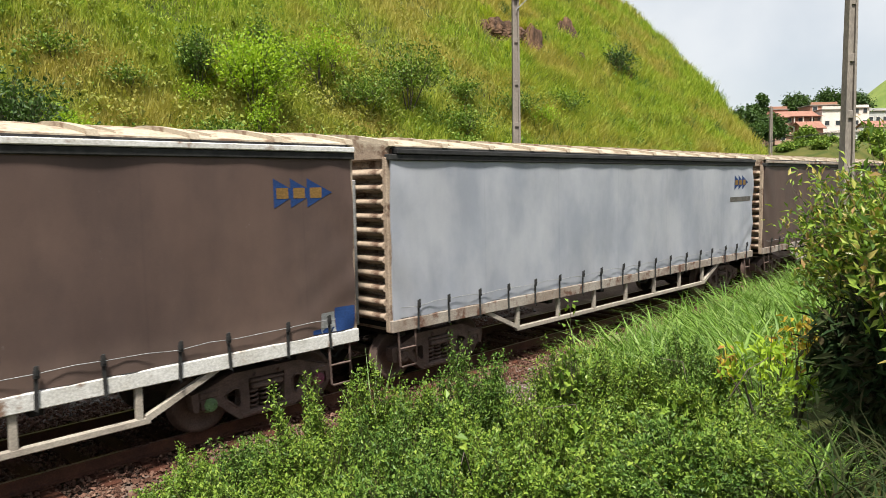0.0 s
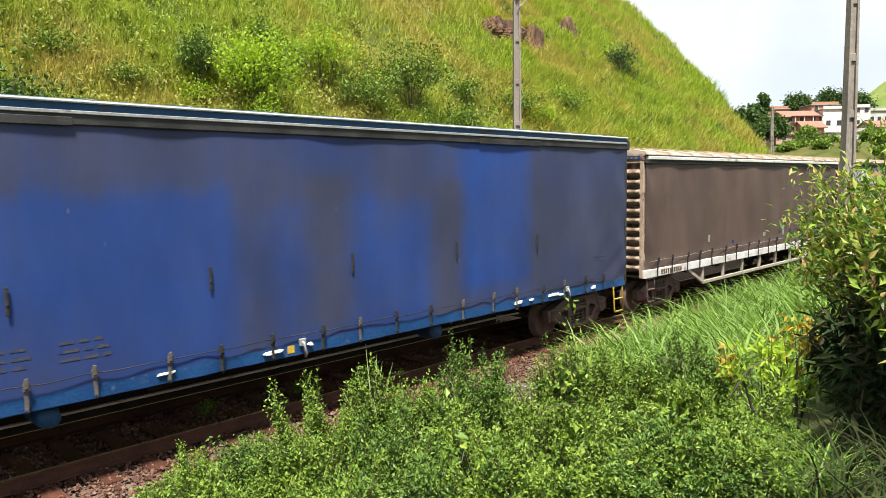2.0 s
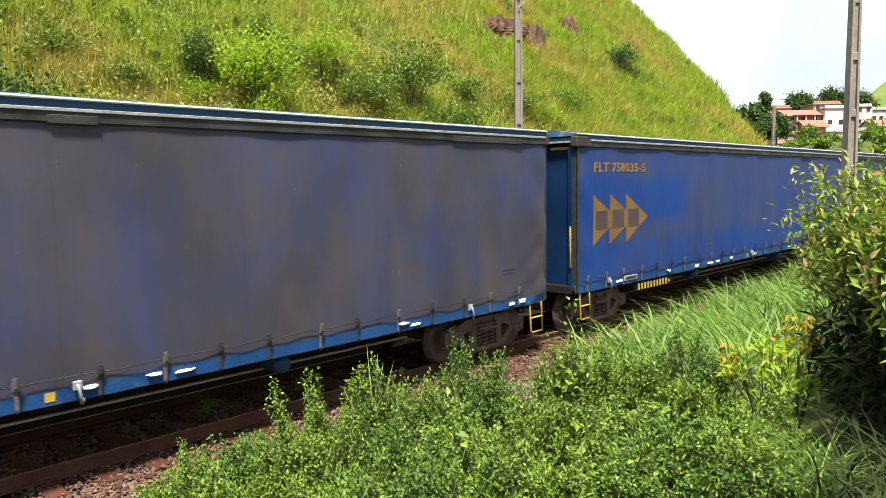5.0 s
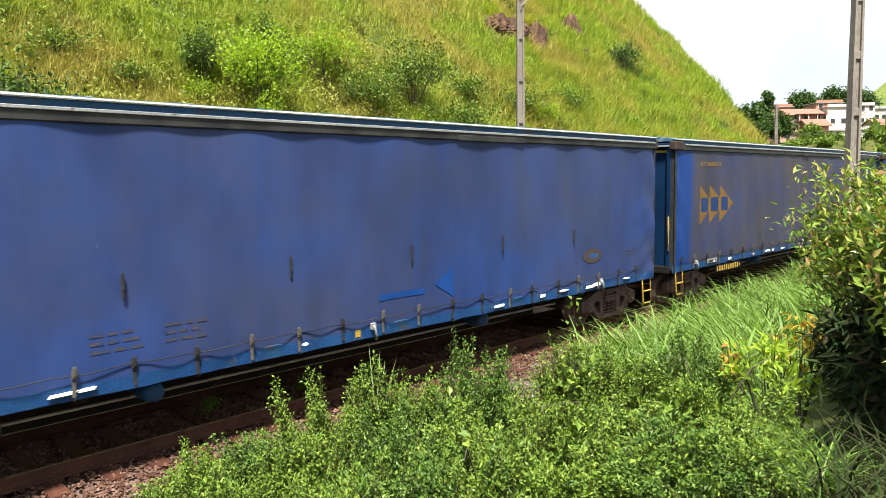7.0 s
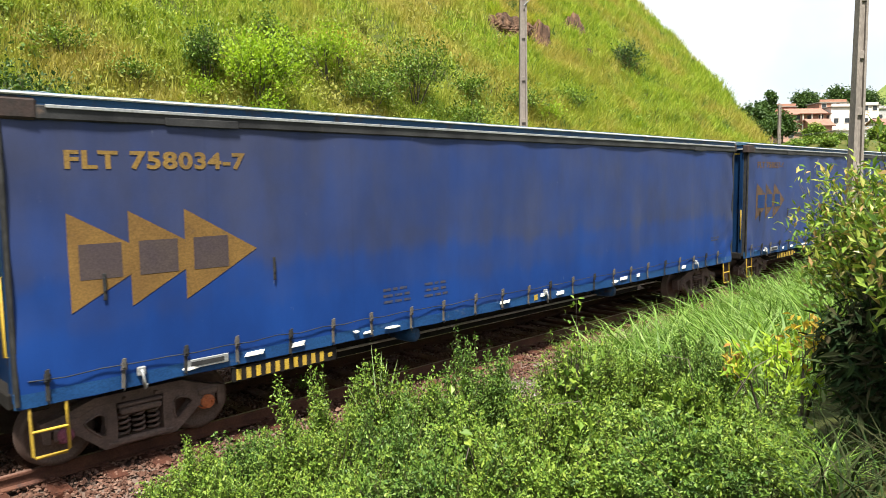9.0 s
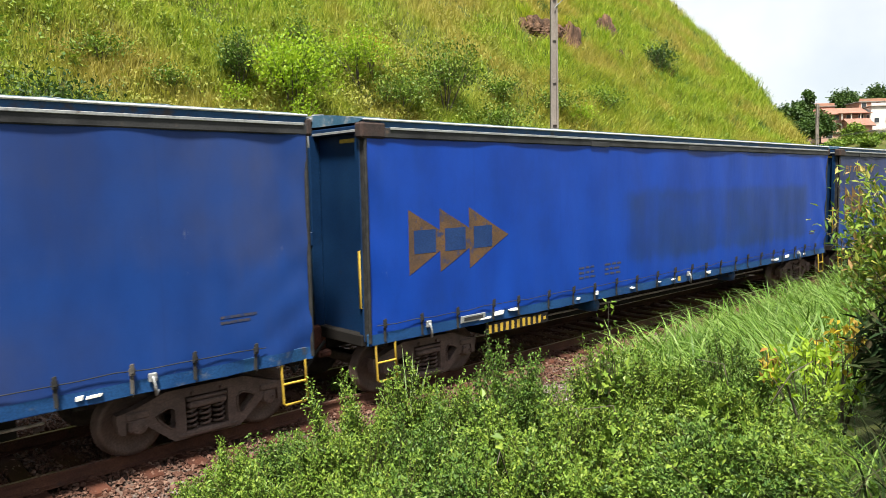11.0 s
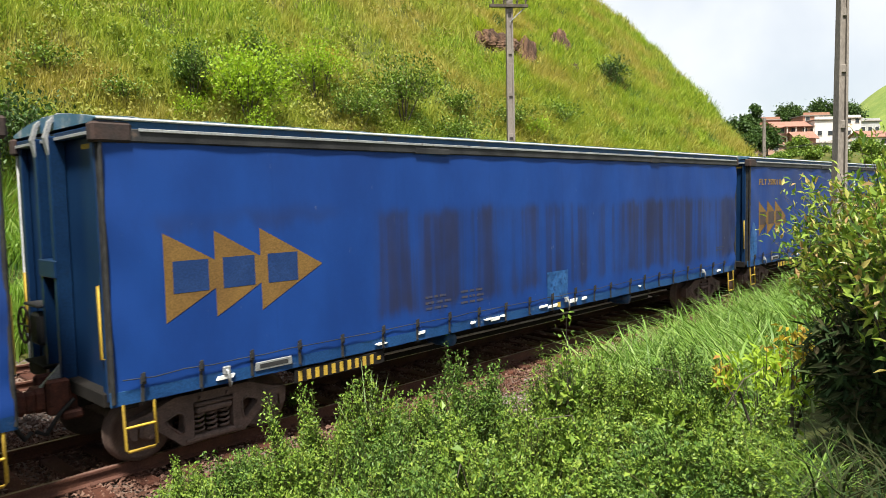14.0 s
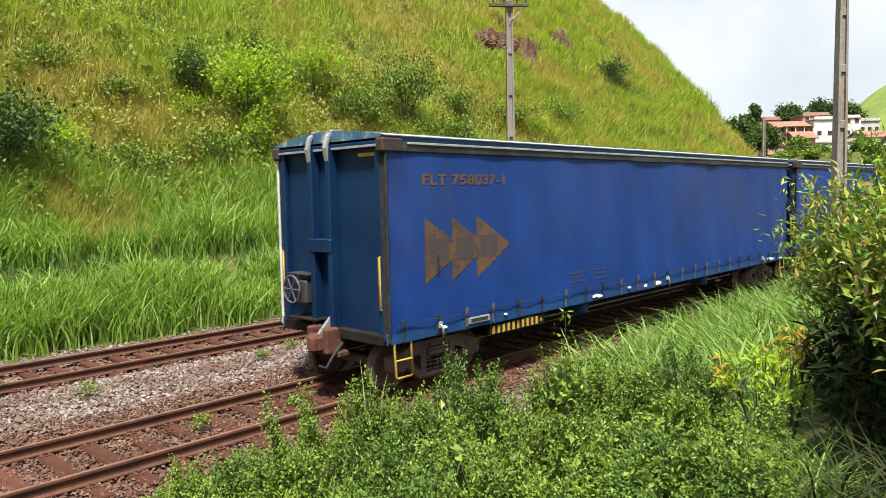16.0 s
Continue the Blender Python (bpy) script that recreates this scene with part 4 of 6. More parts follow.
        ridge = [(0.0, -0.09), (0.06, -0.08), (0.15, -0.035), (0.165, 0.0), (0.14, 0.035), (0.03, 0.085), (0.0, 0.095)]
        mesh = Geo().prism([(x + out * (a + 0.002), b) for a, b in ridge], 1, -HALF + 0.12, HALF - 0.12, True).mesh("pressed_ridge", M["cream_end"])
        for k in range(11):
            part("pressed_ridge", mesh, None, e, at=pose(0, 0, 1.24 + k * 0.235))
        part("end_cap", Geo().box(*sorted((x, x + out * 0.1)), -HALF + 0.04, HALF - 0.04, 3.80, 4.06, 0.03), M["cream_end"], e)
        for s in (-1, 1):
            part("corner_post", Geo().box(*sorted((x, x + out * 0.11)), *sorted((s * (HALF - 0.14), s * (HALF - 0.03))), 0.98, 3.86, 0.015), M["cream_end"], e)
        for y in (-0.75, 0.75):
            part("ladder_post", Geo().box(*sorted((x + out * 0.17, x + out * 0.23)), y - 0.05, y + 0.05, 1.05, 3.5, 0.012), M["silver"], e)
        coupler(w, x, out)
        if out < 0 and number:
            sg = part("end_sign", Geo().box(x - 0.118, x - 0.102, -HALF + 0.12, -HALF + 0.85, 3.90, 4.0, 0.004), M["logo_blue"], e, "small blue sign with worn marks")
            for k in range(5):
                part("sign_bar", Geo().box(x - 0.122, x - 0.117, -HALF + 0.2 + k * 0.12, -HALF + 0.27 + k * 0.12, 3.925, 3.975), M["letter"], sg)
    p = (0.05, L - 0.1, 1.19, 3.84, seed, 0.013, 0.014)
    part("side_curtain", cloth_panel(p), cloth, w)
    part("side_curtain", cloth_panel(p, 1), cloth, w)
    yb = -HALF - 0.025
    for k in range(18):
        part("strap", strap("strap", 0.97, 1.47), None, w, at=pose(0.52 + 0.825 * k, yb - 0.02, 0, 0, rnd.uniform(-4, 4), 0))
    part("tension_cord", Geo().tube([(0.15 + 0.4125 * k, yb - 0.025, 1.40 - 0.02 * (k % 2) + rnd.uniform(-0.02, 0.02)) for k in range(36)], 0.006, 5), M["silver"], w)
    if logo:
        emblem(w, 13.62, 3.10, 3.52, 1.0, M["logo_blue"], M["logo"], p)
    if logo and not patches:
        film("grey_strip", p, 13.35, 14.85, 2.74, 2.88, M["strap_worn"], w)
    if patches:
        for x, z, a, b, m in ((3.6, 1.75, 0.12, 0.2, "silver"), (5.2, 1.55, 0.12, 0.08, "logo_blue"), (7.6, 1.62, 0.22, 0.12, "silver"), (9.3, 1.66, 0.2, 0.34, "silver"), (9.95, 1.62, 0.2, 0.1, "logo_blue"), (14.35, 1.36, 0.26, 0.3, "silver"), (14.62, 1.38, 0.36, 0.36, "logo_blue"), (14.2, 1.24, 0.5, 0.07, "logo_blue")):
            film("repair_patch", p, x, x + a, z - b / 2, z + b / 2, M[m], w, 0.008, n=4, m=4)
    if number:
        for k in range(10):
            part("character_bar", Geo().box(0.82 + k * 0.115, 0.89 + k * 0.115, -HALF - 0.036, -HALF - 0.02, 1.02, 1.14), M["logo_dim"], w)
    for x in (0.16, L - 0.55):
        step_ladder(w, x, "bogie", 1.0, 0.38)
    bogie(w, 1.45, caps[:2], True)
    bogie(w, L - 1.45, caps[2:], False)
    return w


BLUE, BRIGHT, GRIME = (0.0045, 0.0315, 0.158), (0.0035, 0.035, 0.25), (0.032, 0.037, 0.072)
INDIGO = (0.012, 0.038, 0.165)
DULL = (0.009, 0.024, 0.085)
TAUPE, TAUPE2 = (0.064, 0.042, 0.037), (0.096, 0.066, 0.056)
PALE, PALE2 = (0.255, 0.268, 0.31), (0.21, 0.217, 0.246)
S6 = tuple(1.01 + 2.35 * k for k in range(7))
TRAIN = [
    (box_wagon(23.55, curtain_cloth("brown_cloth_a", TAUPE, TAUPE2, 0.3, seed=1), "brown cloth-sided wagon with cream ribbed roof", "sill_rust", "sill_rust", 1.1, logo=False, patches=False, number=False), 23.55),
    (box_wagon(7.63, curtain_cloth("pale_cloth", PALE, PALE2, 0.3, seed=4), "pale grey cloth-sided wagon with cream ribbed ends", "sill_rust", "band", 2.2, (3, 3, 3, 3), True, False, False), 7.63),
    (box_wagon(-8.12, curtain_cloth("brown_cloth_b", TAUPE, TAUPE2, 0.25, [(-1, 16, 0, 1.5, 0.5)], seed=7), "brown cloth-sided wagon with white sill and cream corrugated ends", "sill_white", "sill_white", 3.3, (1, 3, 2, 1)), -8.12),
    (sider_wagon(-27.58, curtain_cloth("blue_cloth_a", INDIGO, GRIME, 0.66, [(3.6, 8.4, 0.3, 3.35, -0.36), (9.0, 12.2, 0.9, 3.2, -0.22), (12.9, 14.9, 1.5, 4.2, -0.42), (9.6, 10.4, 1.3, 3.5, 0.45), (12.2, 12.9, 1.0, 3.4, 0.4), (14.9, 19, 0.5, 5, 0.2)], 1.5), "FLT 758061-4", "blue curtain wagon with grey-brown grime and cleaner patch", text_mat="letter_dim", print_mat="logo_dim", slits=S6, seed=1.5, mark_mat="logo_blue", caps=(3, 3, 3, 3), patches=((0.1, 0.85, 1.45, 1.80, "patch_blue"), (0.85, 1.5, 1.30, 1.86, "patch_blue"), (1.5, 2.5, 1.36, 1.58, "logo_mark"))), -27.58),
    (sider_wagon(-47.1, curtain_cloth("blue_cloth_b", BLUE, GRIME, 0.48, [(-1, 5, 2.4, 3.4, -0.4), (-1, 19, 0.3, 1.9, -0.3)], 2.7), "FLT 758035-5", "blue curtain wagon with ochre pennants and dull upper cloth", slits=(16.0, 18.0), seed=2.7, caps=(3, 3, 3, 3)), -47.1),
    (sider_wagon(-66.78, curtain_cloth("blue_cloth_c", BLUE, (0.045, 0.040, 0.046), 0.72, [(-1, 0.9, 0, 5, -0.9)], 3.9), "FLT 758027-4", "grimy grey-blue curtain wagon with small ochre pennants", (1.45, 2.12, 3.19, 2.17), mark_mat="logo_blue", text_box=(1.46, 3.70, 1.3, 0.13), seed=3.9, caps=(3, 3, 3, 3)), -66.78),
    (sider_wagon(-86.4, curtain_cloth("blue_cloth_d", (0.011, 0.042, 0.18), GRIME, 0.56, seed=5.1), "FLT 758057-6", "dull blue curtain wagon with a torn lower cloth", (0.73, 2.07, 3.2, 2.43), "logo_dim", "logo_blue", "letter_dim", (0.73, 3.66, 2.28, 0.2), S6, 5.1, (3, 3, 3, 3), frayed=1.0, patches=((9.7, 10.7, 1.5, 1.6, "patch_blue"), (10.95, 11.42, 1.36, 1.90, "patch_blue", "flap"), (15.5, 16.2, 1.56, 1.88, "logo_mark", "oval"), (15.62, 16.05, 1.655, 1.775, "patch_pale", "oval"))), -86.4),
    (sider_wagon(-105.95, curtain_cloth("blue_cloth_e", BLUE, GRIME, 0.30, [(-1, 19, 2.3, 5, 0.28), (-1, 19, 0.3, 1.7, -0.25)], 6.3), "FLT 758034-7", "blue curtain wagon with ochre pennants and number", slits=(1.02, 3.3), seed=6.3, caps=(1, 0, 3, 3)), -105.95),
    (sider_wagon(-125.6, curtain_cloth("blue_cloth_f", BRIGHT, DULL, 0.1, [(7, 17, 1.6, 3.2, 0.45)], 7.5, 0.45), "", "bright blue curtain wagon with smooth newer cloth", (0.85, 1.95, 3.0, 2.35), "logo_dim", "logo_blue", seed=7.5, strap_mat="strap", caps=(3, 3, 3, 3)), -125.6),
    (sider_wagon(-145.15, curtain_cloth("blue_cloth_g", BLUE, GRIME, 0.20, [(-1, 19, 2.4, 4.2, 0.15)], 8.7), "FLT 758018-5", "blue curtain wagon with a loose light-blue corner patch", (0.84, 1.87, 3.01, 2.42), text_box=(0.84, 3.52, 2.26, 0.2), slits=(1.3, 4.2), seed=8.7, frayed=0.5, caps=(3, 3, 3, 3), patches=((0.10, 0.66, 1.02, 2.34, "patch_pale", "oval"), (5.33, 5.52, 1.86, 2.32, "torn_dark", "oval"), (5.38, 5.62, 1.38, 1.84, "torn_dark", "oval"), (5.40, 5.47, 2.24, 2.31, "white", "oval"), (5.44, 5.56, 1.76, 1.81, "white", "oval"))), -145.15),
    (sider_wagon(-164.78, curtain_cloth("blue_cloth_h", (0.005, 0.034, 0.17), (0.013, 0.017, 0.05), 0.0, [(4.2, 18.6, 1.45, 3.2, 0.80), (0.5, 3.6, 3.0, 3.3, 0.4)], 9.9), "", "bright blue curtain wagon with dark vertical streaks", (0.74, 1.86, 3.0, 2.41), mark_mat="logo_blue", seed=9.9, strap_mat="strap", caps=(3, 3, 3, 3), patches=((8.85, 9.6, 1.16, 1.76, "patch_pale"),)), -164.78),
    (sider_wagon(-184.35, curtain_cloth("blue_cloth_i", BLUE, GRIME, 0.22, [(-1, 19, 0.5, 1.9, -0.3)], 11.1), "FLT 758037-1", "last blue curtain wagon with blue-green end wall", (0.9, 1.86, 3.0, 2.34), "logo_dim", text_mat="letter_dim", text_box=(0.85, 3.56, 2.25, 0.2), slits=(1.2,), seed=11.1, caps=(3, 3, 3, 3)), -184.35),
]
SPEED = 12.0

# ---- plants ----
rng = np.random.default_rng(11)


def unit(v):
    return v / np.maximum(np.linalg.norm(v, axis=-1, keepdims=True), 1e-9)


def blade_mesh(name, base, h, w, bend, mat, segs=3, lean=None):
    """Grass blades: tapering bent strips."""
    n = len(base)
    a = rng.uniform(0, 2 * math.pi, n)
    d = np.stack([np.cos(a), np.sin(a), np.zeros(n)], -1)
    if lean is not None:
        d = unit(d + np.asarray(lean))
    b = rng.uniform(0, 2 * math.pi, n)
    side = np.stack([np.cos(b), np.sin(b), np.zeros(n)], -1)
    rows = []
    for k in range(segs + 1):
        t = k / segs
        c = base + d * (h * bend * t ** 2)[:, None]
        c = c + np.array([0, 0, 1.0]) * (h * (t - 0.45 * bend * t ** 2.5))[:, None]
        ww = (w * 0.5 * (1 - t) ** 0.6)[:, None]
        rows += [c] if k == segs else [c - side * ww, c + side * ww]
    m = len(rows)
    v = np.stack(rows, 1).reshape(-1, 3)
    tri = []
    for k in range(segs - 1):
        tri += [(2 * k, 2 * k + 1, 2 * k + 3), (2 * k, 2 * k + 3, 2 * k + 2)]
    tri.append((2 * segs - 2, 2 * segs - 1, 2 * segs))
    f = (np.arange(n)[:, None, None] * m + np.array(tri)[None]).reshape(-1, 3)
    return quick(name, v, f, mat)


def leaf_mesh(name, at, along, size, width, mat, droop=0.0):
    """Folded, pointed leaves."""
    n = len(at)
    along = unit(along + np.array([0, 0, -droop]))
    up = unit(np.stack([rng.normal(0, 0.5, n), rng.normal(0, 0.5, n), np.full(n, 1.0)], -1))
    side = unit(np.cross(along, up))
    nor = np.cross(side, along)
    L, W = size[:, None], (size * width)[:, None]
    v = np.stack([at, at + along * L * 0.45 + side * W + nor * W * 0.35, at + along * L - nor * L * 0.08, at + along * L * 0.45 - side * W + nor * W * 0.35], 1).reshape(-1, 3)
    q = np.arange(n)[:, None] * 4
    return quick(name, v, np.concatenate([q + np.array([[0, 1, 2]]), q + np.array([[0, 2, 3]])]), mat, False)


def stick_mesh(name, a, b, r, mat):
    """Straight twigs, three-sided."""
    n = len(a)
    d = unit(b - a)
    u = unit(np.cross(d, np.array([0.3, 0.2, 0.93])))
    w = np.cross(d, u)
    v = []
    for p, k in ((a, 1.0), (b, 0.5)):
        for t in (0, 2.094, 4.189):
            v.append(p + (u * math.cos(t) + w * math.sin(t)) * (r * k)[:, None])
    v = np.stack(v, 1).reshape(-1, 3)
    f = np.array([(0, 1, 4, 3), (1, 2, 5, 4), (2, 0, 3, 5)])
    return quick(name, v, (np.arange(n)[:, None, None] * 6 + f[None]).reshape(-1, 4), mat)


def shrub(name, label, x, y, height, radius, leaf, mat, twigs=260, per=22, category="shrub", group="", width=0.3, spread=0.9, droop=0.15, stems=7, crown=0.25, twig_mat="bark", squash=1.0, z=None, wild=1.0, clusters=0, tight=0.085):
    """Stems from one foot, twigs that reach to an uneven dome, leaves along them."""
    z = float(land(x, y)) if z is None else z
    root = thing(name, label, category, group, at=pose(x, y, z))
    a, e = rng.uniform(0, 2 * math.pi, twigs), np.arcsin(rng.uniform(-0.25, 1.0, twigs))
    out = np.stack([np.cos(a) * np.cos(e), np.sin(a) * np.cos(e) * squash, np.sin(e)], -1)
    lump = 0.80 + wild * (0.26 * np.sin(3 * a + x * 5) * np.cos(2.3 * e + y * 7) + 0.16 * np.sin(7 * a + x * 9) + rng.normal(0, 0.12, twigs))
    mid = np.array([0, 0, height * (0.5 + crown * 0.3)])
    ext = np.array([radius, radius, height * (0.5 - crown * 0.3)])
    tip = mid + out * ext * lump[:, None] * (0.55 + 0.45 * rng.uniform(0, 1, twigs)[:, None] ** 0.4)
    if clusters:
        k = rng.integers(0, clusters, twigs)
        tip = tip[k] + rng.normal(0, tight, (twigs, 3)) * np.array([radius, radius, height]) * 1.05
    start = tip * np.array([0.72, 0.72, 0.80]) - np.array([0, 0, 0.12 * height]) * rng.uniform(0, 1, twigs)[:, None]
    st_a = np.zeros((stems, 3)) + rng.normal(0, 0.03, (stems, 3))
    st_a[:, 2] = -0.05
    st_b = np.stack([rng.normal(0, radius * 0.35, stems), rng.normal(0, radius * 0.35 * squash, stems), np.full(stems, height * 0.62)], -1)
    thick = np.concatenate([np.full(stems, 0.010 + 0.010 * height), np.full(twigs, max(0.003, leaf * 0.05))])
    tagged(part("branchwork", stick_mesh("branchwork", np.concatenate([st_a, start]), np.concatenate([st_b, tip]), thick, M[twig_mat]), None, root), kind="stuff")
    t = 1.06 - 0.98 * rng.uniform(0, 1, (twigs, per, 1)) ** 1.5
    at = start[:, None] + (tip - start)[:, None] * t + rng.normal(0, leaf * spread, (twigs, per, 3))
    way = unit(tip - start)[:, None] * 0.7 + rng.normal(0, 0.75, (twigs, per, 3)) + np.array([0, 0, 0.2])
    n = twigs * per
    part("foliage", leaf_mesh("foliage", at.reshape(-1, 3), way.reshape(-1, 3), leaf * rng.uniform(0.55, 1.25, n), width, M[mat], droop), None, root)
    return root


# hill grass, in tufts that thin out with distance
HOLLOWS = [(47.4, 39.9, 1.9), (46.2, 39.0, 1.3), (51.2, 38.9, 1.3), (50.4, 38.2, 0.9), (60.3, 41.8, 1.5), (58.8, 40.8, 1.2), (65.0, 38.4, 1.6), (62.5, 36.8, 1.5), (56.0, 37.3, 0.8)]


def tufts(n, bearing, reach, floor_y):
    b = np.radians(rng.uniform(*bearing, n))
    y = np.exp(rng.uniform(*np.log(reach), n))
    x = y * np.tan(b)
    ok = (y > floor_y) & (x < np.interp(y, EDGE_Y, EDGE_X) + 6)
    for cx, cy, r in HOLLOWS:
        ok &= (x - cx) ** 2 + (y - cy) ** 2 > r * r
    x, y = x[ok], y[ok]
    return x, y


def grass_on_hill():
    x, y = tufts(50000, (6, 71.5), (22.5, 64), 22.5)
    k = 7
    x, y = np.repeat(x, k), np.repeat(y, k)
    x, y = x + rng.normal(0, 0.14, len(x)), y + rng.normal(0, 0.10, len(y))
    dist = np.hypot(x, y)
    tall = 0.72 + 0.26 * ripple(x, y, 2.3, 1.0)
    h = np.clip(tall, 0.3, 1.2) * (1 + 0.5 * steps(x, 34, 50)) * rng.uniform(0.6, 1.25, len(x))
    base = np.stack([x, y, land(x, y) - 0.03], -1)
    me = blade_mesh("hill_grass", base, h, 0.018 + 0.0009 * dist * rng.uniform(0.6, 1.4, len(x)), rng.uniform(0.15, 0.7, len(x)), M["hill_grass"], 2, (0.3, -0.35, 0))
    x, y = tufts(1500, (6, 66), (23.5, 50), 23.5)
    keep = rng.uniform(0, 1, len(x)) < np.clip(1.25 - (y - 24) / 16 + 0.35 * ripple(x, y, 4.5, 2.0), 0.06, 1)
    x, y = x[keep], y[keep]
    k = 46
    r = np.repeat(rng.uniform(0.25, 0.8, len(x)), k)
    x, y = np.repeat(x, k) + rng.normal(0, 0.42, len(x) * k) * r, np.repeat(y, k) + rng.normal(0, 0.35, len(y) * k) * r
    at = np.stack([x, y, land(x, y) + rng.uniform(0.15, 1.15, len(x)) * (0.4 + r)], -1)
    way = rng.normal(0, 0.8, (len(x), 3)) + np.array([0, -0.3, 0.3])
    weeds = leaf_mesh("hill_weeds", at, way, rng.uniform(0.10, 0.24, len(x)), 0.33, M["weed"], 0.1)
    tagged(new("hill_weeds", weeds), "broad-leaved green weeds scattered in the hill grass", "weeds", kind="stuff")
    tagged(new("hill_grass", me), "long yellow-green wild grass on the hillside", "grass", kind="stuff")


grass_on_hill()


def reeds(name, label, x, y, h, w, bend, mat="reed", lean=(0, 0, 0)):
    base = np.stack([x, y, land(x, y) - 0.03], -1)
    tagged(new(name, blade_mesh(name, base, h, w, bend, M[mat], 4, lean)), label, "grass", kind="stuff")


def clumped(n, x0, x1, y0, y1, k, spread):
    cx, cy = rng.uniform(x0, x1, n), rng.uniform(y0, y1, n)
    x, y = np.repeat(cx, k), np.repeat(cy, k)
    return x + rng.normal(0, spread, n * k), y + rng.normal(0, spread, n * k)


for n, y0, y1, tall in ((1500, 18.55, 20.5, 1.15), (1300, 22.0, 25.6, 1.3)):
    x, y = clumped(n, -4, 32, y0, y1, 17, 0.12)
    y = np.maximum(y, 18.35)
    reeds("tall_grass", "tall bright green cane grass beside the second track", x, y, tall * rng.uniform(0.7, 1.4, len(x)) * (0.75 + 0.25 * steps(y, 18.2, 19.2)) * (1 + 0.22 * ripple(x, y, 1.6)), rng.uniform(0.032, 0.07, len(x)), rng.uniform(0.15, 0.85, len(x)))
x, y = clumped(260, -4, 32, 20.4, 22.2, 12, 0.16)
reeds("dark_grass", "low dark grass between the two belts of cane", x, y, rng.uniform(0.4, 0.8, len(x)), rng.uniform(0.03, 0.06, len(x)), rng.uniform(0.3, 1.0, len(x)), "blade_dark")
x, y = clumped(1600, 7.6, 30, 3.2, 7.1, 9, 0.09)
keep = (y < 7.5) & (y > 2.5) & (x > 1.5 * y)
x, y = x[keep], y[keep]
reeds("bank_grass", "arching bright green grass on the near bank", x, y, rng.uniform(0.75, 1.35, len(x)) * (0.9 + 0.018 * x), rng.uniform(0.032, 0.066, len(x)), rng.uniform(0.3, 1.1, len(x)), "bank_reed", lean=(-0.1, 0.0, 0))
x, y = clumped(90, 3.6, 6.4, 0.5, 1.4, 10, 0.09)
# this grass takes the same leaf tones, with the hollow's shade painted in
reeds("bank_grass", "drooping grass at the foot of the tall shrub", x, y, rng.uniform(0.3, 0.7, len(x)), rng.uniform(0.008, 0.018, len(x)), rng.uniform(0.5, 1.2, len(x)), "leaf_hung_shade")
x, y = clumped(11, 3.95, 4.65, 1.12, 1.42, 14, 0.05)
reeds("bank_grass", "pale arching grass tuft in front of the dark shrub", x, y, rng.uniform(0.35, 0.65, len(x)), rng.uniform(0.010, 0.018, len(x)), rng.uniform(0.5, 1.2, len(x)), "bank_reed", lean=(0.1, -0.2, 0))
x, y = clumped(300, 5.2, 9.5, 2.3, 4.6, 12, 0.09)
reeds("bank_grass", "loose arching grass tufts among the shrubs", x, y, rng.uniform(0.4, 0.85, len(x)), rng.uniform(0.010, 0.022, len(x)), rng.uniform(0.4, 1.1, len(x)), "bank_reed")



def shoots(x, y, h, n):
    """Thin upright leafy tips over a shrub."""
    a = np.stack([rng.normal(x, 0.35, n), rng.normal(y, 0.35, n), np.zeros(n)], -1)
    a[:, 2] = land(a[:, 0], a[:, 1]) + h * rng.uniform(0.55, 0.85, n)
    b = a + np.stack([rng.normal(0, 0.10, n), rng.normal(0, 0.10, n), rng.uniform(0.12, 0.34, n)], -1)
    o = thing("shoots", "thin upright leafy shoots over the bank shrubs", "plant", "shoots over the bank", "stuff")
    part("branchwork", stick_mesh("branchwork", a, b, np.full(n, 0.003), M["twig"]), None, o)
    k = 14
    t = rng.uniform(0.1, 1.05, (n, k, 1))
    at = (a[:, None] + (b - a)[:, None] * t).reshape(-1, 3)
    part("foliage", leaf_mesh("foliage", at, rng.normal(0, 0.7, (n * k, 3)) + np.array([0, 0, 0.5]), 0.045 * rng.uniform(0.6, 1.2, n * k), 0.28, M["leaf"], 0), None, o)


# shrubs on the near bank
GROWN = (0.92, 0.94, 0.86, 1.02, 1.08, 1.03, 1.2, 1.25)
FRONT = [(2.72, 5.83, 1.18), (3.15, 5.42, 1.35), (3.55, 5.05, 1.60), (4.04, 4.57, 1.56), (4.56, 4.04, 1.47), (5.08, 3.52, 1.31), (5.48, 3.09, 0.97), (5.86, 2.71, 0.86), (2.43, 4.44, 1.08), (2.78, 4.11, 1.22), (3.17, 3.72, 1.19), (3.56, 3.33, 1.13), (3.95, 2.93, 0.97), (4.36, 2.50, 0.82), (4.78, 2.08, 0.72), (2.49, 3.25, 0.88), (2.87, 2.87, 0.84), (3.22, 2.52, 0.73), (3.57, 2.16, 0.66), (3.88, 1.84, 0.60), (4.12, 1.66, 0.52)]
for k, (x, y, h) in enumerate(FRONT):
    shrub("bank_shrub", "low green shrub with small glossy leaves on the bank", x, y, h * (GROWN[k] if k < 8 else 1.02 + 0.12 * ((k * 7) % 5) / 5), 0.58, 0.031, "leaf_deep" if k % 3 == 1 else "leaf", 680, 30, group="shrubs on the near bank", width=0.27, wild=1.25, spread=0.45, clusters=44, tight=0.065, twig_mat="twig")
    if k % 2:
        shoots(x, y, h * 0.72, 6)
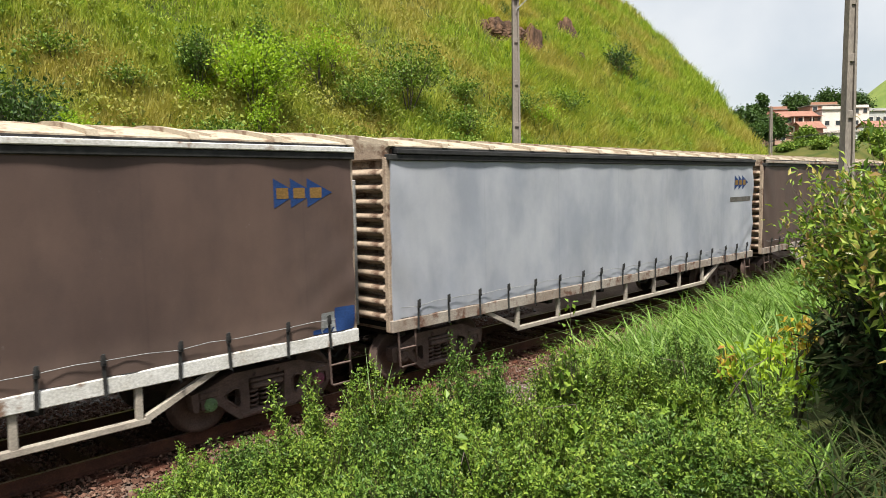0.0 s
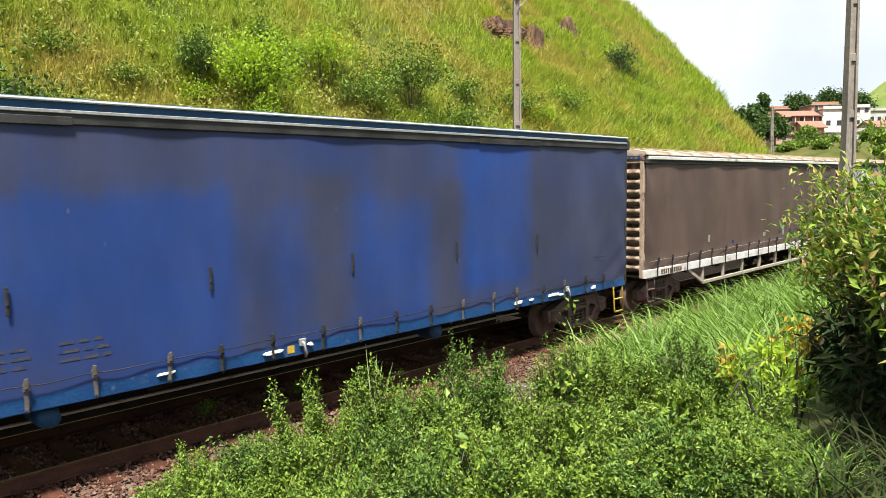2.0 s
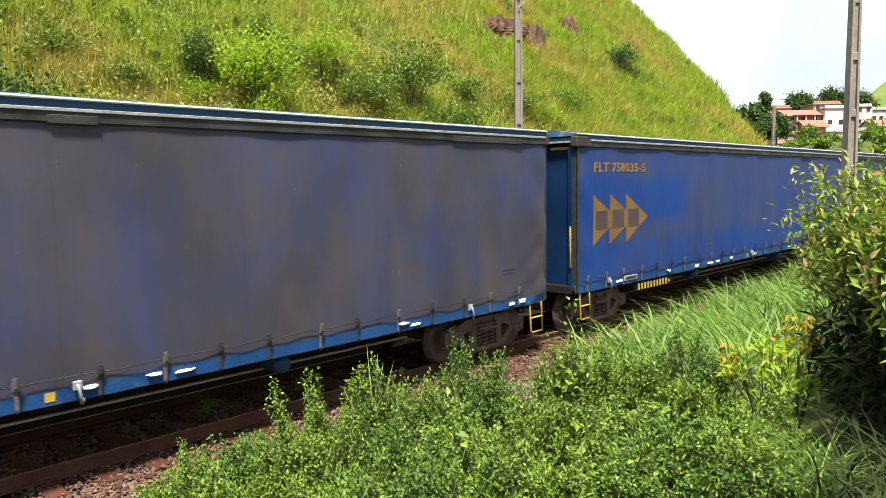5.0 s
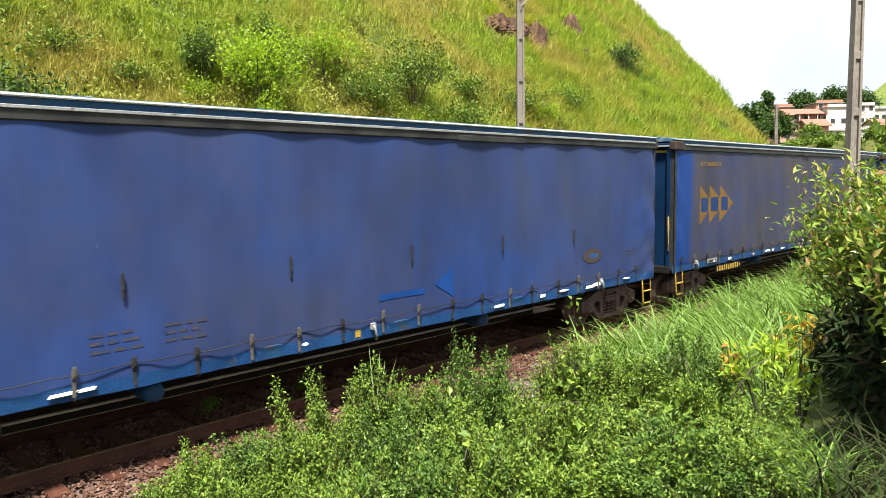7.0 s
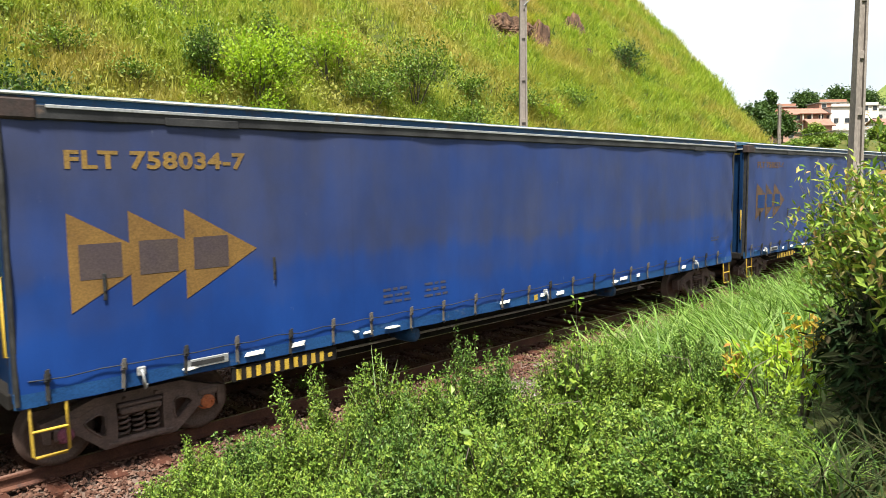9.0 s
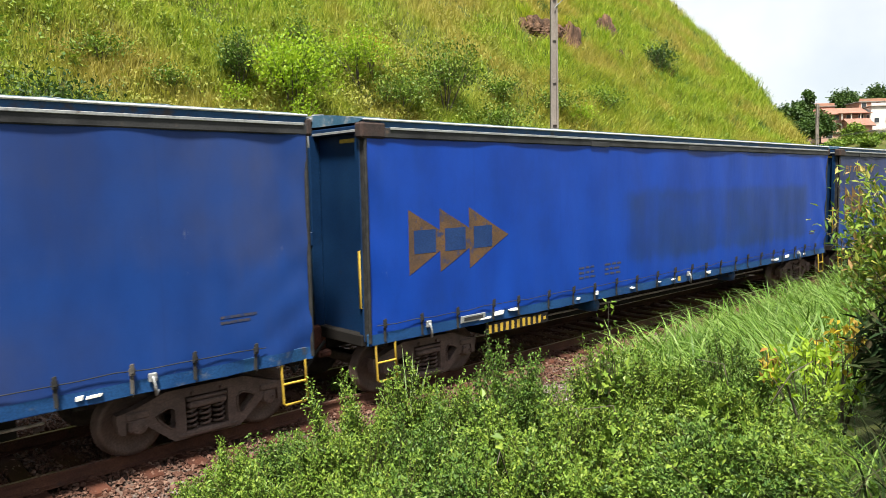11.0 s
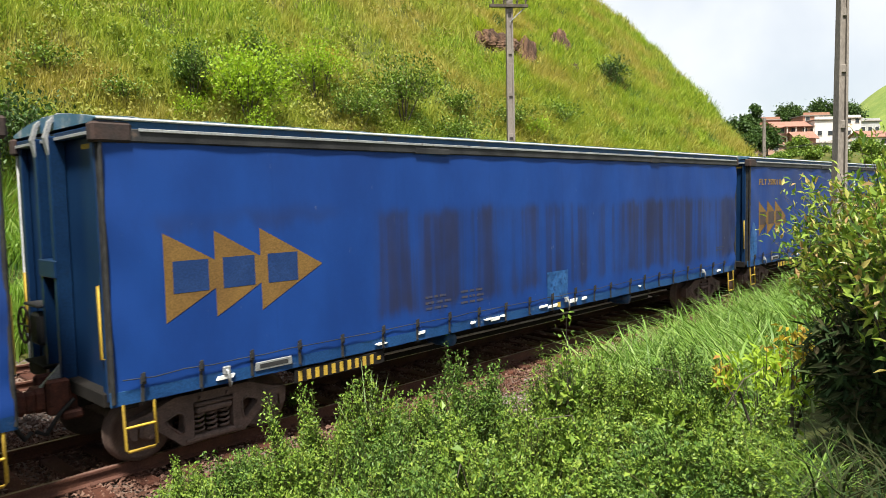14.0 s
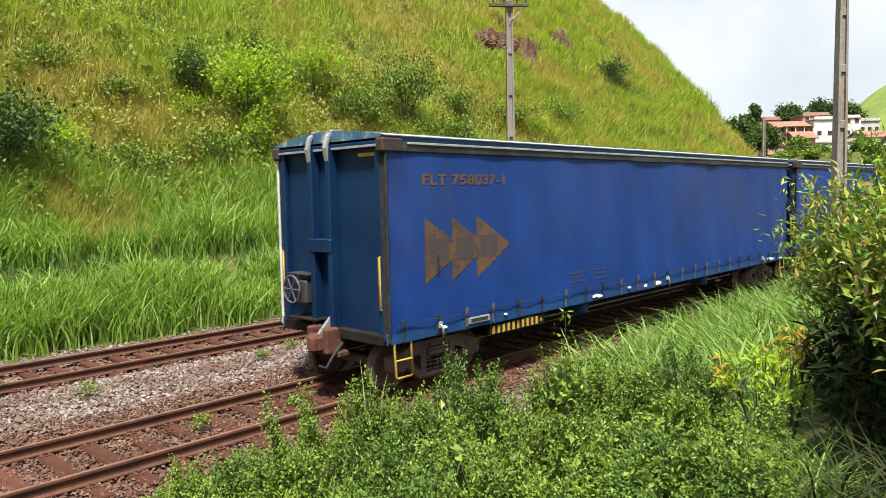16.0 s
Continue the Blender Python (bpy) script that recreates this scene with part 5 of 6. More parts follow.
# broad-leaved seedlings and bare dry twigs among the shrubs
for x, y, h, r in ((3.3, 3.3, 1.1, 0.2), (4.35, 4.1, 1.3, 0.22), (4.0, 2.7, 0.98, 0.2), (4.9, 3.3, 1.35, 0.2), (3.75, 4.6, 1.2, 0.25), (4.6, 2.2, 0.8, 0.2)):
    shrub("seedling", "broad-leaved seedling among the bank shrubs", x, y, h, r, 0.085, "leaf", 12, 7, "plant", "seedlings on the bank", width=0.34, droop=0.5, crown=1.0, spread=0.5, stems=2, twig_mat="twig")
for k in range(9):
    x, y = 2.9 + 0.26 * k, 3.9 - 0.22 * k + 0.4 * math.sin(k * 2.4)
    z = float(land(x, y)) + 0.75
    g = Geo().tube([(0, 0, -0.75), (0.06 * math.sin(k), 0.05, -0.2), (0.2 * math.cos(k * 1.7), 0.2 * math.sin(k * 1.7), 0.12 + 0.05 * (k % 3)), (0.42 * math.cos(k * 1.7 + 0.3), 0.4 * math.sin(k * 1.7 + 0.2), 0.22)], 0.008, 5, 0.003)
    ob = new("dry_twig", g.mesh("dry_twig", M["bark"]))
    ob.matrix_basis = pose(x, y, z)
    tagged(ob, "bare grey-brown dry twig in the shrubs", "twig", "dry twigs on the bank")
# upright shoots above the shrubs
shrub("sprig", "upright leafy shoot above the bank shrubs", 5.02, 3.42, 2.34 - float(land(5.02, 3.42)), 0.12, 0.055, "leaf", 44, 10, "plant", stems=2)
shrub("tall_shrub", "large shrub with long glossy leaves and reddish tips", 7.36, 1.33, 2.12, 1.06, 0.085, "leaf_wide", 1350, 18, width=0.19, droop=0.2, spread=0.55, crown=0.2, wild=0.8, clusters=150)
# two hanging-leaved shrubs, coloured near black to paint the shade under the thicket
shrub("tall_shrub", "dense shrub with long hanging leaves toned dark for shade", 6.0, 1.22, 1.05, 0.52, 0.15, "leaf_hung_shade", 560, 13, width=0.13, droop=1.2, spread=0.5, crown=0.0)
shrub("tall_shrub", "dense shrub with long hanging leaves toned dark for shade", 5.2, 0.95, 0.75, 0.40, 0.14, "leaf_hung_shade", 460, 13, width=0.13, droop=1.2, spread=0.5, crown=0.0)
# crown partly in view, set toward the sun so that it shades the hollow
shrub("tall_shrub", "glossy-leaved thicket crown added to shade the hollow", 5.65, 0.86, 1.78, 0.62, 0.085, "leaf_wide", 420, 18, width=0.19, droop=0.25, spread=0.55, crown=0.8, clusters=70)
# unseen second crown, added just past the view's edge only to cast shade
shrub("tall_shrub", "glossy-leaved thicket crown added to shade the hollow", 4.75, 0.62, 1.75, 0.5, 0.085, "leaf_wide", 320, 18, width=0.19, droop=0.25, spread=0.55, crown=0.8, clusters=60)
shrub("sapling", "sapling with yellow and orange young leaves", 6.28, 1.98, 1.1, 0.24, 0.095, "leaf_yellow", 24, 6, "plant", width=0.22, droop=0.7, crown=0.9, spread=0.4, stems=2)
shrub("sapling", "sapling with orange-brown drooping leaves", 5.87, 2.42, 1.12, 0.13, 0.10, "leaf_yellow", 8, 6, "plant", width=0.22, droop=1.2, crown=0.9, spread=0.3, stems=1)
shrub("sapling", "broad-leaved green sapling among the shrubs", 5.9, 2.1, 0.95, 0.42, 0.10, "leaf_lime", 34, 8, "plant", width=0.2, droop=0.3, crown=0.5, spread=0.5, stems=3)
stalks = rng.normal(0, 0.05, (9, 3)) * (1, 1, 0)
tagged(new("cut_canes", blade_mesh("cut_canes", np.array([4.1, 4.93, float(land(4.1, 4.93))]) + stalks, rng.uniform(1.45, 1.95, 9), np.full(9, 0.06), rng.uniform(0.05, 0.3, 9), M["stalk"], 4)), "pale green cane stalks between the shrubs", "plant", kind="stuff")

# tall tussocks on the steep end of the hill
x, y = tufts(3600, (50, 69), (25.5, 56), 25.5)
x, y = np.repeat(x, 20) + rng.normal(0, 0.24, len(x) * 20), np.repeat(y, 20) + rng.normal(0, 0.2, len(y) * 20)
size = np.repeat(rng.uniform(0.8, 1.45, len(x) // 20), 20)
reeds("tussock_grass", "tall tussocks of wild grass on the steep hill end", x, y, size * rng.uniform(0.7, 1.25, len(x)), rng.uniform(0.045, 0.085, len(x)), rng.uniform(0.25, 0.95, len(x)), "hill_grass", lean=(-0.25, -0.3, 0))
x, y = tufts(700, (50, 68), (26, 50), 26)
x, y = np.repeat(x, 14) + rng.normal(0, 0.22, len(x) * 14), np.repeat(y, 14) + rng.normal(0, 0.2, len(y) * 14)
reeds("dark_grass", "dark green tufts between the tussocks", x, y, rng.uniform(0.7, 1.3, len(x)), rng.uniform(0.05, 0.09, len(x)), rng.uniform(0.3, 0.9, len(x)), "blade_dark")

# shrubs on the hill
HILL = [("light lime-green bush on the hillside", 16.8, 27.9, 3.1, 1.4, 0.15, "leaf_lime", 330),
        ("narrow dark blue-green bush on the hillside", 15.0, 29.3, 2.7, 0.7, 0.10, "leaf_deep", 260),
        ("wide dark green bush on the hillside", 27.5, 29.4, 3.6, 2.1, 0.14, "leaf", 330),
        ("grey-green low bush on the hillside", 24.0, 29.0, 2.1, 1.6, 0.12, "leaf", 240),
        ("yellowing bush on the hillside", 22.4, 30.6, 2.8, 1.6, 0.12, "leaf_lime", 240),
        ("yellow flowering twigs on the hillside", 23.6, 31.0, 2.6, 0.6, 0.10, "leaf_yellow", 40),
        ("small lime bush on the hillside", 14.5, 28.7, 0.9, 0.5, 0.10, "leaf_lime", 60),
        ("dark weeds on the steep slope", 61.5, 36.4, 2.4, 1.1, 0.2, "leaf_dark", 90),
        ("large dark bush above the cane grass", 6.6, 25.4, 3.0, 1.7, 0.13, "leaf_dark", 330),
        ("slim young tree with lime leaves", 16.4, 26.5, 2.3, 0.6, 0.12, "leaf_lime", 60),
        ("green weeds on the hillside", 33.7, 31.0, 1.6, 1.3, 0.13, "leaf", 140),
        ("green weeds on the hillside", 37.3, 29.6, 1.7, 1.3, 0.13, "leaf", 140),
        ("lime weeds on the hillside", 38.8, 28.7, 1.4, 0.9, 0.13, "leaf_lime", 80),
        ("green weeds on the hillside", 12.1, 29.5, 1.0, 0.8, 0.10, "leaf", 90),
        ("green weeds on the hillside", 10.0, 31.4, 1.0, 1.1, 0.10, "leaf", 110),
        ("lime bush above the cane grass", 8.7, 26.6, 1.3, 0.6, 0.12, "leaf_lime", 70),
        ("mixed weeds above the cane grass", 11.1, 25.9, 1.3, 1.5, 0.11, "leaf", 180),
        ("mixed weeds above the cane grass", 14.2, 26.2, 1.5, 1.3, 0.11, "leaf", 160),
        ("green weeds on the hillside", 19.6, 30.9, 1.6, 1.0, 0.12, "leaf", 120),
        ("green weeds on the hillside", 20.6, 33.0, 1.5, 1.2, 0.12, "leaf", 120),
        ("green weeds on the hillside", 30.6, 28.2, 1.8, 1.5, 0.13, "leaf", 160),
        ("green weeds on the hillside", 44.0, 30.5, 1.5, 1.5, 0.15, "leaf", 120)]
for label, x, y, h, r, leaf, mat, n in HILL:
    shrub("hill_bush", label, x, y, h * 1.1, r * 1.15, leaf * 1.25, mat, int(n * 0.62), 15, "bush", "bushes on the hillside", width=0.34, stems=5, spread=1.7, wild=1.7)


def rock_face(x, y, wide, deep, tall, seed, back=24):
    """A broken rock face that stands out of the slope, split by steep cracks."""
    bm = bmesh.new()
    bmesh.ops.create_icosphere(bm, subdivisions=5, radius=1.0)
    for v in bm.verts:
        c = v.co.copy()
        n = noise.noise(c * 1.6 + Vector((seed, 0, 0))) * 0.40
        crack = abs(noise.noise(Vector((c.x * 3.4 + 0.9 * c.z, c.y * 3.4, c.z * 0.9 + seed)))) * 0.42
        chip = abs(noise.noise(c * 6.5 + Vector((0, seed, 0)))) * 0.22
        c = c * (0.92 + n + crack - chip)
        v.co = Vector((c.x * wide, c.y * deep, c.z * tall))
    me = bpy.data.meshes.new("rock")
    bm.to_mesh(me)
    bm.free()
    me.materials.append(M["rock"])
    ob = new("rock", me)
    ob.matrix_basis = pose(x, y, float(land(x, y)) - 0.1, -back, 0, -52)
    tagged(ob, "bare reddish-brown cracked rock face in the grass", "rock", "rock outcrops on the hill")


rock_face(47.4, 39.9, 2.35, 1.0, 1.4, 1.0)
rock_face(51.4, 39.0, 0.85, 0.8, 2.1, 4.0)
rock_face(60.0, 41.4, 0.95, 0.8, 2.3, 7.0)
rock_face(55.8, 37.1, 0.6, 0.5, 0.8, 9.0)

# straw and dark blades that hang over the rocks and in the hollows
hx, hy = [], []
for cx, cy, rx, n in ((48.6, 41.4, 1.7, 150), (52.2, 40.3, 0.8, 70), (61.9, 43.2, 0.9, 80)):
    hx.append(rng.normal(cx, rx * 0.5, n)), hy.append(rng.normal(cy, rx * 0.35, n))
x, y = np.concatenate(hx), np.concatenate(hy)
reeds("hanging_grass", "long grass hanging over the rock faces", x, y, rng.uniform(0.9, 1.7, len(x)), rng.uniform(0.06, 0.12, len(x)), rng.uniform(0.6, 1.3, len(x)), "hill_grass", lean=(-1.6, -1.4, 0))
x, y = clumped(46, 60.5, 66.6, 35.8, 39.6, 9, 0.2)
keep = np.abs((y - 35.8) - (x - 60.5) * 0.55) < 1.3
x, y = x[keep], y[keep]
reeds("dry_grass", "dry brown grass drooping in a dark hollow of the hill", x, y, rng.uniform(0.7, 1.5, len(x)), rng.uniform(0.07, 0.13, len(x)), rng.uniform(0.7, 1.3, len(x)), "dry", lean=(-1.2, -1.2, 0))
x, y = clumped(24, 60.0, 65.5, 34.8, 37.6, 9, 0.25)
reeds("dark_grass", "dark broad-bladed grass below the hollow", x, y, rng.uniform(1.0, 1.9, len(x)), rng.uniform(0.08, 0.14, len(x)), rng.uniform(0.3, 0.9, len(x)), "blade_dark")
x, y = clumped(120, 36, 62, 27.5, 33.5, 7, 0.25)
reeds("dry_grass", "dead straw among the green hill grass", x, y, rng.uniform(0.5, 1.1, len(x)), rng.uniform(0.05, 0.09, len(x)), rng.uniform(0.6, 1.3, len(x)), "dry", lean=(-0.6, -0.6, 0))

# ---- poles ----
def concrete_pole(x, y, height, w0, w1, label, arm=False):
    """Tapered concrete pole of double-T section with cross ribs."""
    z = float(land(x, y)) - 0.1
    p = thing("utility_pole", label, "utility pole", "poles along the line", at=pose(x, y, z, 0, 0, -40))
    n = 1
    for s in (-1, 1):
        g = Geo()
        for k in range(n):
            a, b = k / n, (k + 1) / n
            wa, wb = w0 + (w1 - w0) * a, w0 + (w1 - w0) * b
            za, zb = height * a, height * b
            f = 0.24
            v = []
            for ww, zz in ((wa, za), (wb, zb)):
                x0, x1 = sorted((s * ww / 2, s * ww * (0.5 - f)))
                v += [(x0, -ww * 0.42, zz), (x1, -ww * 0.42, zz), (x1, ww * 0.42, zz), (x0, ww * 0.42, zz)]
            g.add(v, [(0, 1, 5, 4), (1, 2, 6, 5), (2, 3, 7, 6), (3, 0, 4, 7)] + ([(3, 2, 1, 0)] if k == 0 else []) + ([(4, 5, 6, 7)] if k == n - 1 else []))
        part("flange", g, M["concrete"], p)
    part("web", Geo().prism([(-w0 * 0.27, 0.0), (w0 * 0.27, 0.0), (w1 * 0.27, height - 0.02), (-w1 * 0.27, height - 0.02)], 1, -w1 * 0.2, w1 * 0.2), M["concrete"], p)
    for k in range(7):
        zz = 1.0 + k * (height - 1.5) / 6
        ww = w0 + (w1 - w0) * zz / height
        part("rib", Geo().box(-ww * 0.27, ww * 0.27, -ww * 0.36, ww * 0.36, zz - 0.09, zz + 0.09, 0.01), M["concrete"], p)
    if arm:
        a = part("crossarm", Geo().box(-0.85, 0.75, -w1 * 0.42 - 0.13, -w1 * 0.42 - 0.003, height - 0.42, height - 0.30, 0.01), M["bark"], p, "weathered wooden crossarm")
        part("brace", Geo().tube([(0.62, -w1 * 0.42 - 0.05, height - 0.42), (0.0, -w1 * 0.42 - 0.03, height - 1.0)], 0.025, 6), M["silver"], a)
        for dx in (-0.7, -0.25, 0.3, 0.65):
            g = Geo().tube([(dx, -w1 * 0.42 - 0.07, height - 0.30), (dx, -w1 * 0.42 - 0.07, height - 0.14)], 0.03, 8, 0.05)
            part("insulator", g, M["bark"], a)
            part("wire", Geo().tube([(dx + k * 3.2, -w1 * 0.42 - 0.07 + k * 0.2, height - 0.13 + 0.42 * k) for k in range(9)], 0.012, 4), M["wire"], a)
    return p


concrete_pole(23.6, 18.75, 11.7, 0.36, 0.26, "tall grey concrete pole with a wooden crossarm behind the tracks", True)
concrete_pole(18.62, 5.0, 9.2, 0.30, 0.19, "grey concrete pole beside the near track")


# ---- far town ----
def house(x, y, z, w, d, h, wall, label, roof="flat", rows=2, cols=3, veranda=False, turn=-45.5):
    o = thing("house", label, "house", "houses on the far slope", at=pose(x, y, z, 0, 0, turn))
    body = part("wall", Geo().box(0, w, 0, d, -3, h, 0.05), M[wall], o)
    if roof == "flat":
        part("roof", Geo().box(-0.25, w + 0.25, -0.3, d + 0.2, h + 0.004, h + 0.25, 0.04), M["concrete"], o)
        part("parapet", Geo().box(0.1, w - 0.1, 0.05, 0.2, h + 0.255, h + 0.85, 0.03), M[wall], o)
    else:
        part("roof", Geo().prism([(-0.6, h - 0.1), (d / 2, h + 1.6), (d + 0.5, h - 0.1), (d + 0.4, h - 0.3), (d / 2, h + 1.35), (-0.5, h - 0.3)], 0, -0.5, w + 0.5), M["tile"], o)
        part("gable", Geo().prism([(0.05, h), (d - 0.05, h), (d / 2, h + 1.3)], 0, 0.05, w - 0.05), M[wall], o)
    for r in range(rows):
        for c in range(cols):
            cx, cz = (c + 0.5) * w / cols, 1.5 + r * 2.9
            wn_ = part("window", Geo().box(cx - 0.6, cx + 0.6, -0.08, 0.02, cz - 0.6, cz + 0.65, 0.02), M["render_white"], o)
            part("pane", Geo().box(cx - 0.5, cx + 0.5, -0.10, -0.05, cz - 0.5, cz + 0.55), M["glass"], wn_)
    if veranda:
        zz = 2.9
        part("balcony", Geo().box(w * 0.2, w, -1.8, -0.003, zz - 0.2, zz, 0.03), M["concrete"], o)
        part("balcony_wall", Geo().box(w * 0.2, w, -1.8, -1.65, zz + 0.003, zz + 0.9, 0.03), M[wall], o)
        for k in range(4):
            px_ = w * 0.2 + 0.15 + k * (w * 0.8 - 0.3) / 3
            part("column", Geo().box(px_ - 0.13, px_ + 0.13, -1.78, -1.5, -3, zz - 0.2, 0.02), M["render_white"], o)
            part("column", Geo().box(px_ - 0.1, px_ + 0.1, -1.74, -1.54, zz + 0.9, h - 0.1, 0.02), M["render_white"], o)
        part("canopy", Geo().box(w * 0.15, w + 0.2, -2.0, -0.305, h - 0.1, h + 0.05, 0.03), M["tile"], o)
    return o


house(178.7, 66.9, 13.4, 6.4, 7, 6.6, "brick", "bare brick house with a flat roof high on the slope", "flat", 2, 2)
house(175.0, 60.5, 12.5, 8.0, 7, 5.2, "render_pink", "pink two-storey house with balcony and clay-tiled roof", "gable", 2, 3, True)
house(172.9, 55.5, 12.2, 4.6, 5, 2.6, "brick", "small bare brick house with a clay-tiled roof", "gable", 1, 1)
house(163.0, 58.0, 10.8, 6.8, 5, 1.9, "render_pink", "low pink wall house below the others", "flat", 1, 2)
house(181.2, 54.1, 11.7, 4.9, 8, 7.4, "render_white", "tall white house with few windows", "flat", 2, 2)
house(186.5, 58.3, 18.6, 6.6, 6, 2.2, "brick", "bare brick upper storey behind the white house", "flat", 1, 3)
house(199.0, 52.5, 15.5, 4.2, 8, 5.0, "render_white", "white two-storey house on the slope", "flat", 2, 2)
house(177.8, 47.4, 10.0, 4.2, 6, 3.4, "render_grey", "grey rendered house with small windows", "flat", 1, 2)
house(210.9, 52.1, 17.0, 5.5, 8, 3.4, "render_grey", "grey-white house high on the slope", "flat", 1, 3)
house(173.2, 50.7, 11.0, 5.2, 6, 2.2, "render_white", "low white house at the foot of the slope", "flat", 1, 2)
house(191.0, 46.0, 12.6, 6.0, 7, 2.6, "render_white", "low pale house behind the pole", "gable", 1, 2)


def tree(x, y, height, radius, label, mat="leaf_dark", clumps=16, leaf=0.5, n=90, foot=0.35):
    """Tapered trunk, limbs, and a crown of leaf clumps with gaps."""
    z = float(land(x, y))
    o = thing("tree", label, "tree", "trees round the far houses", at=pose(x, y, z))
    g = Geo().tube([(0, 0, -0.3), (0.1, 0, height * 0.3), (0.0, 0.1, height * 0.75)], 0.03 * height, 8, 0.008 * height)
    cs = []
    for k in range(clumps):
        a, e = rng.uniform(0, 2 * math.pi), rng.uniform(-0.4, 1)
        r = rng.uniform(0.35, 1.0)
        c = np.array([math.cos(a) * radius * r * math.sqrt(1 - e * e * 0.8), math.sin(a) * radius * r * math.sqrt(1 - e * e * 0.8), height * (foot + (1 - foot) * (0.42 + 0.5 * e))])
        cs.append(c)
        if k % 2 == 0:
            g.tube([(0, 0, height * 0.4), tuple(c * np.array([0.5, 0.5, 0.8])), tuple(c)], 0.012 * height, 5, 0.004 * height)
    part("trunk", g, M["bark"], o)
    at = np.concatenate([c + rng.normal(0, radius * 0.20, (n, 3)) for c in cs])
    m = len(at)
    part("crown", leaf_mesh("crown", at, rng.normal(0, 1, (m, 3)), leaf * rng.uniform(0.6, 1.3, m), 0.4, M[mat], 0.1), None, o)
    return o


for x, y, h, r in ((142.8, 57.8, 7.6, 2.8), (146.6, 56.7, 6.2, 2.4), (151.5, 56.7, 10.8, 1.3), (147.6, 52.7, 4.8, 2.8), (138.0, 54.9, 5.2, 2.6), (149.6, 57.6, 8.2, 1.4), (143.6, 53.4, 4.4, 2.4), (134.5, 57.5, 5.0, 2.4)):
    tree(x, y, h, r, "dark green tree in front of the far houses", clumps=24, leaf=0.5, n=150)
for x, y, h, r in ((196.5, 64.7, 14.2, 3.9), (209.8, 60.2, 16.0, 4.4), (205.0, 62.5, 12.5, 3.4), (216.5, 56.5, 14.5, 4.0)):
    tree(x, y, h, r, "round-crowned tree behind the far houses", clumps=26, leaf=0.6, n=190)
for x, y, h, r in ((162.9, 51.5, 4.0, 2.3), (161.0, 38.9, 2.2, 2.4), (158.5, 36.6, 2.4, 2.4)):
    tree(x, y, h, r, "leafy green tree among the far houses", "leaf", clumps=22, leaf=0.45, n=120, foot=0.1)
for x, y, h, r in ((143.0, 45.5, 1.5, 2.2), (149.0, 43.0, 1.9, 2.2), (139.0, 47.5, 1.6, 2.2), (160.0, 37.6, 1.6, 2.2), (169.0, 36.0, 3.6, 2.6), (115.0, 38.0, 2.2, 2.4), (121.0, 33.5, 2.6, 2.4), (127.0, 29.5, 3.0, 2.6), (112.0, 40.5, 2.4, 2.4), (141.0, 47.0, 1.8, 2.4), (139.8, 41.8, 1.8, 2.4), (141.0, 37.6, 2.2, 2.6), (146.7, 34.6, 2.6, 2.6)):
    tree(x, y, h * 0.5, r * 0.7, "low spreading bush below the far houses", "leaf", clumps=14, leaf=0.36, n=80, foot=0.0)
concrete_pole(128.4, 46.4, 15.8 - float(land(128.4, 46.4)), 0.55, 0.40, "far grey utility pole in front of the houses")
concrete_pole(122.7, 45.7, 9.7 - float(land(122.7, 45.7)), 0.35, 0.28, "short far utility pole with a crossarm", True)

# ---- sleepers, one by one, and the broken stone between ----
def sleeper_mesh(seed):
    r = random.Random(seed)
    g = Geo().box(-0.12, 0.12, -1.35, 1.35, -0.36, -0.172 + r.uniform(-0.012, 0.0), 0.018)
    me = g.mesh("sleeper", M["sleeper"])
    return me


KINDS = [sleeper_mesh(k) for k in range(4)]
CLIP = Geo().box(-0.07, 0.07, -0.15, 0.15, -0.172, -0.16, 0.004).box(-0.03, 0.03, -0.12, -0.065, -0.16, -0.12, 0.01).box(-0.03, 0.03, 0.065, 0.12, -0.16, -0.12, 0.01).mesh("rail_chair", M["rail"])
srnd = random.Random(3)
for track, lo, hi in ((track_near, -6, 40), (track_far, -4, 22)):
    k = lo
    while k < hi:
        s = part("sleeper", srnd.choice(KINDS), None, track, at=pose(k + srnd.uniform(-0.03, 0.03), srnd.uniform(-0.04, 0.04), 0, 0, 0, srnd.uniform(-1.5, 1.5)))
        for side in (-1, 1):
            part("rail_chair", CLIP, None, s, at=pose(0, side * (GAUGE / 2 + 0.036), 0))
        k += 0.61


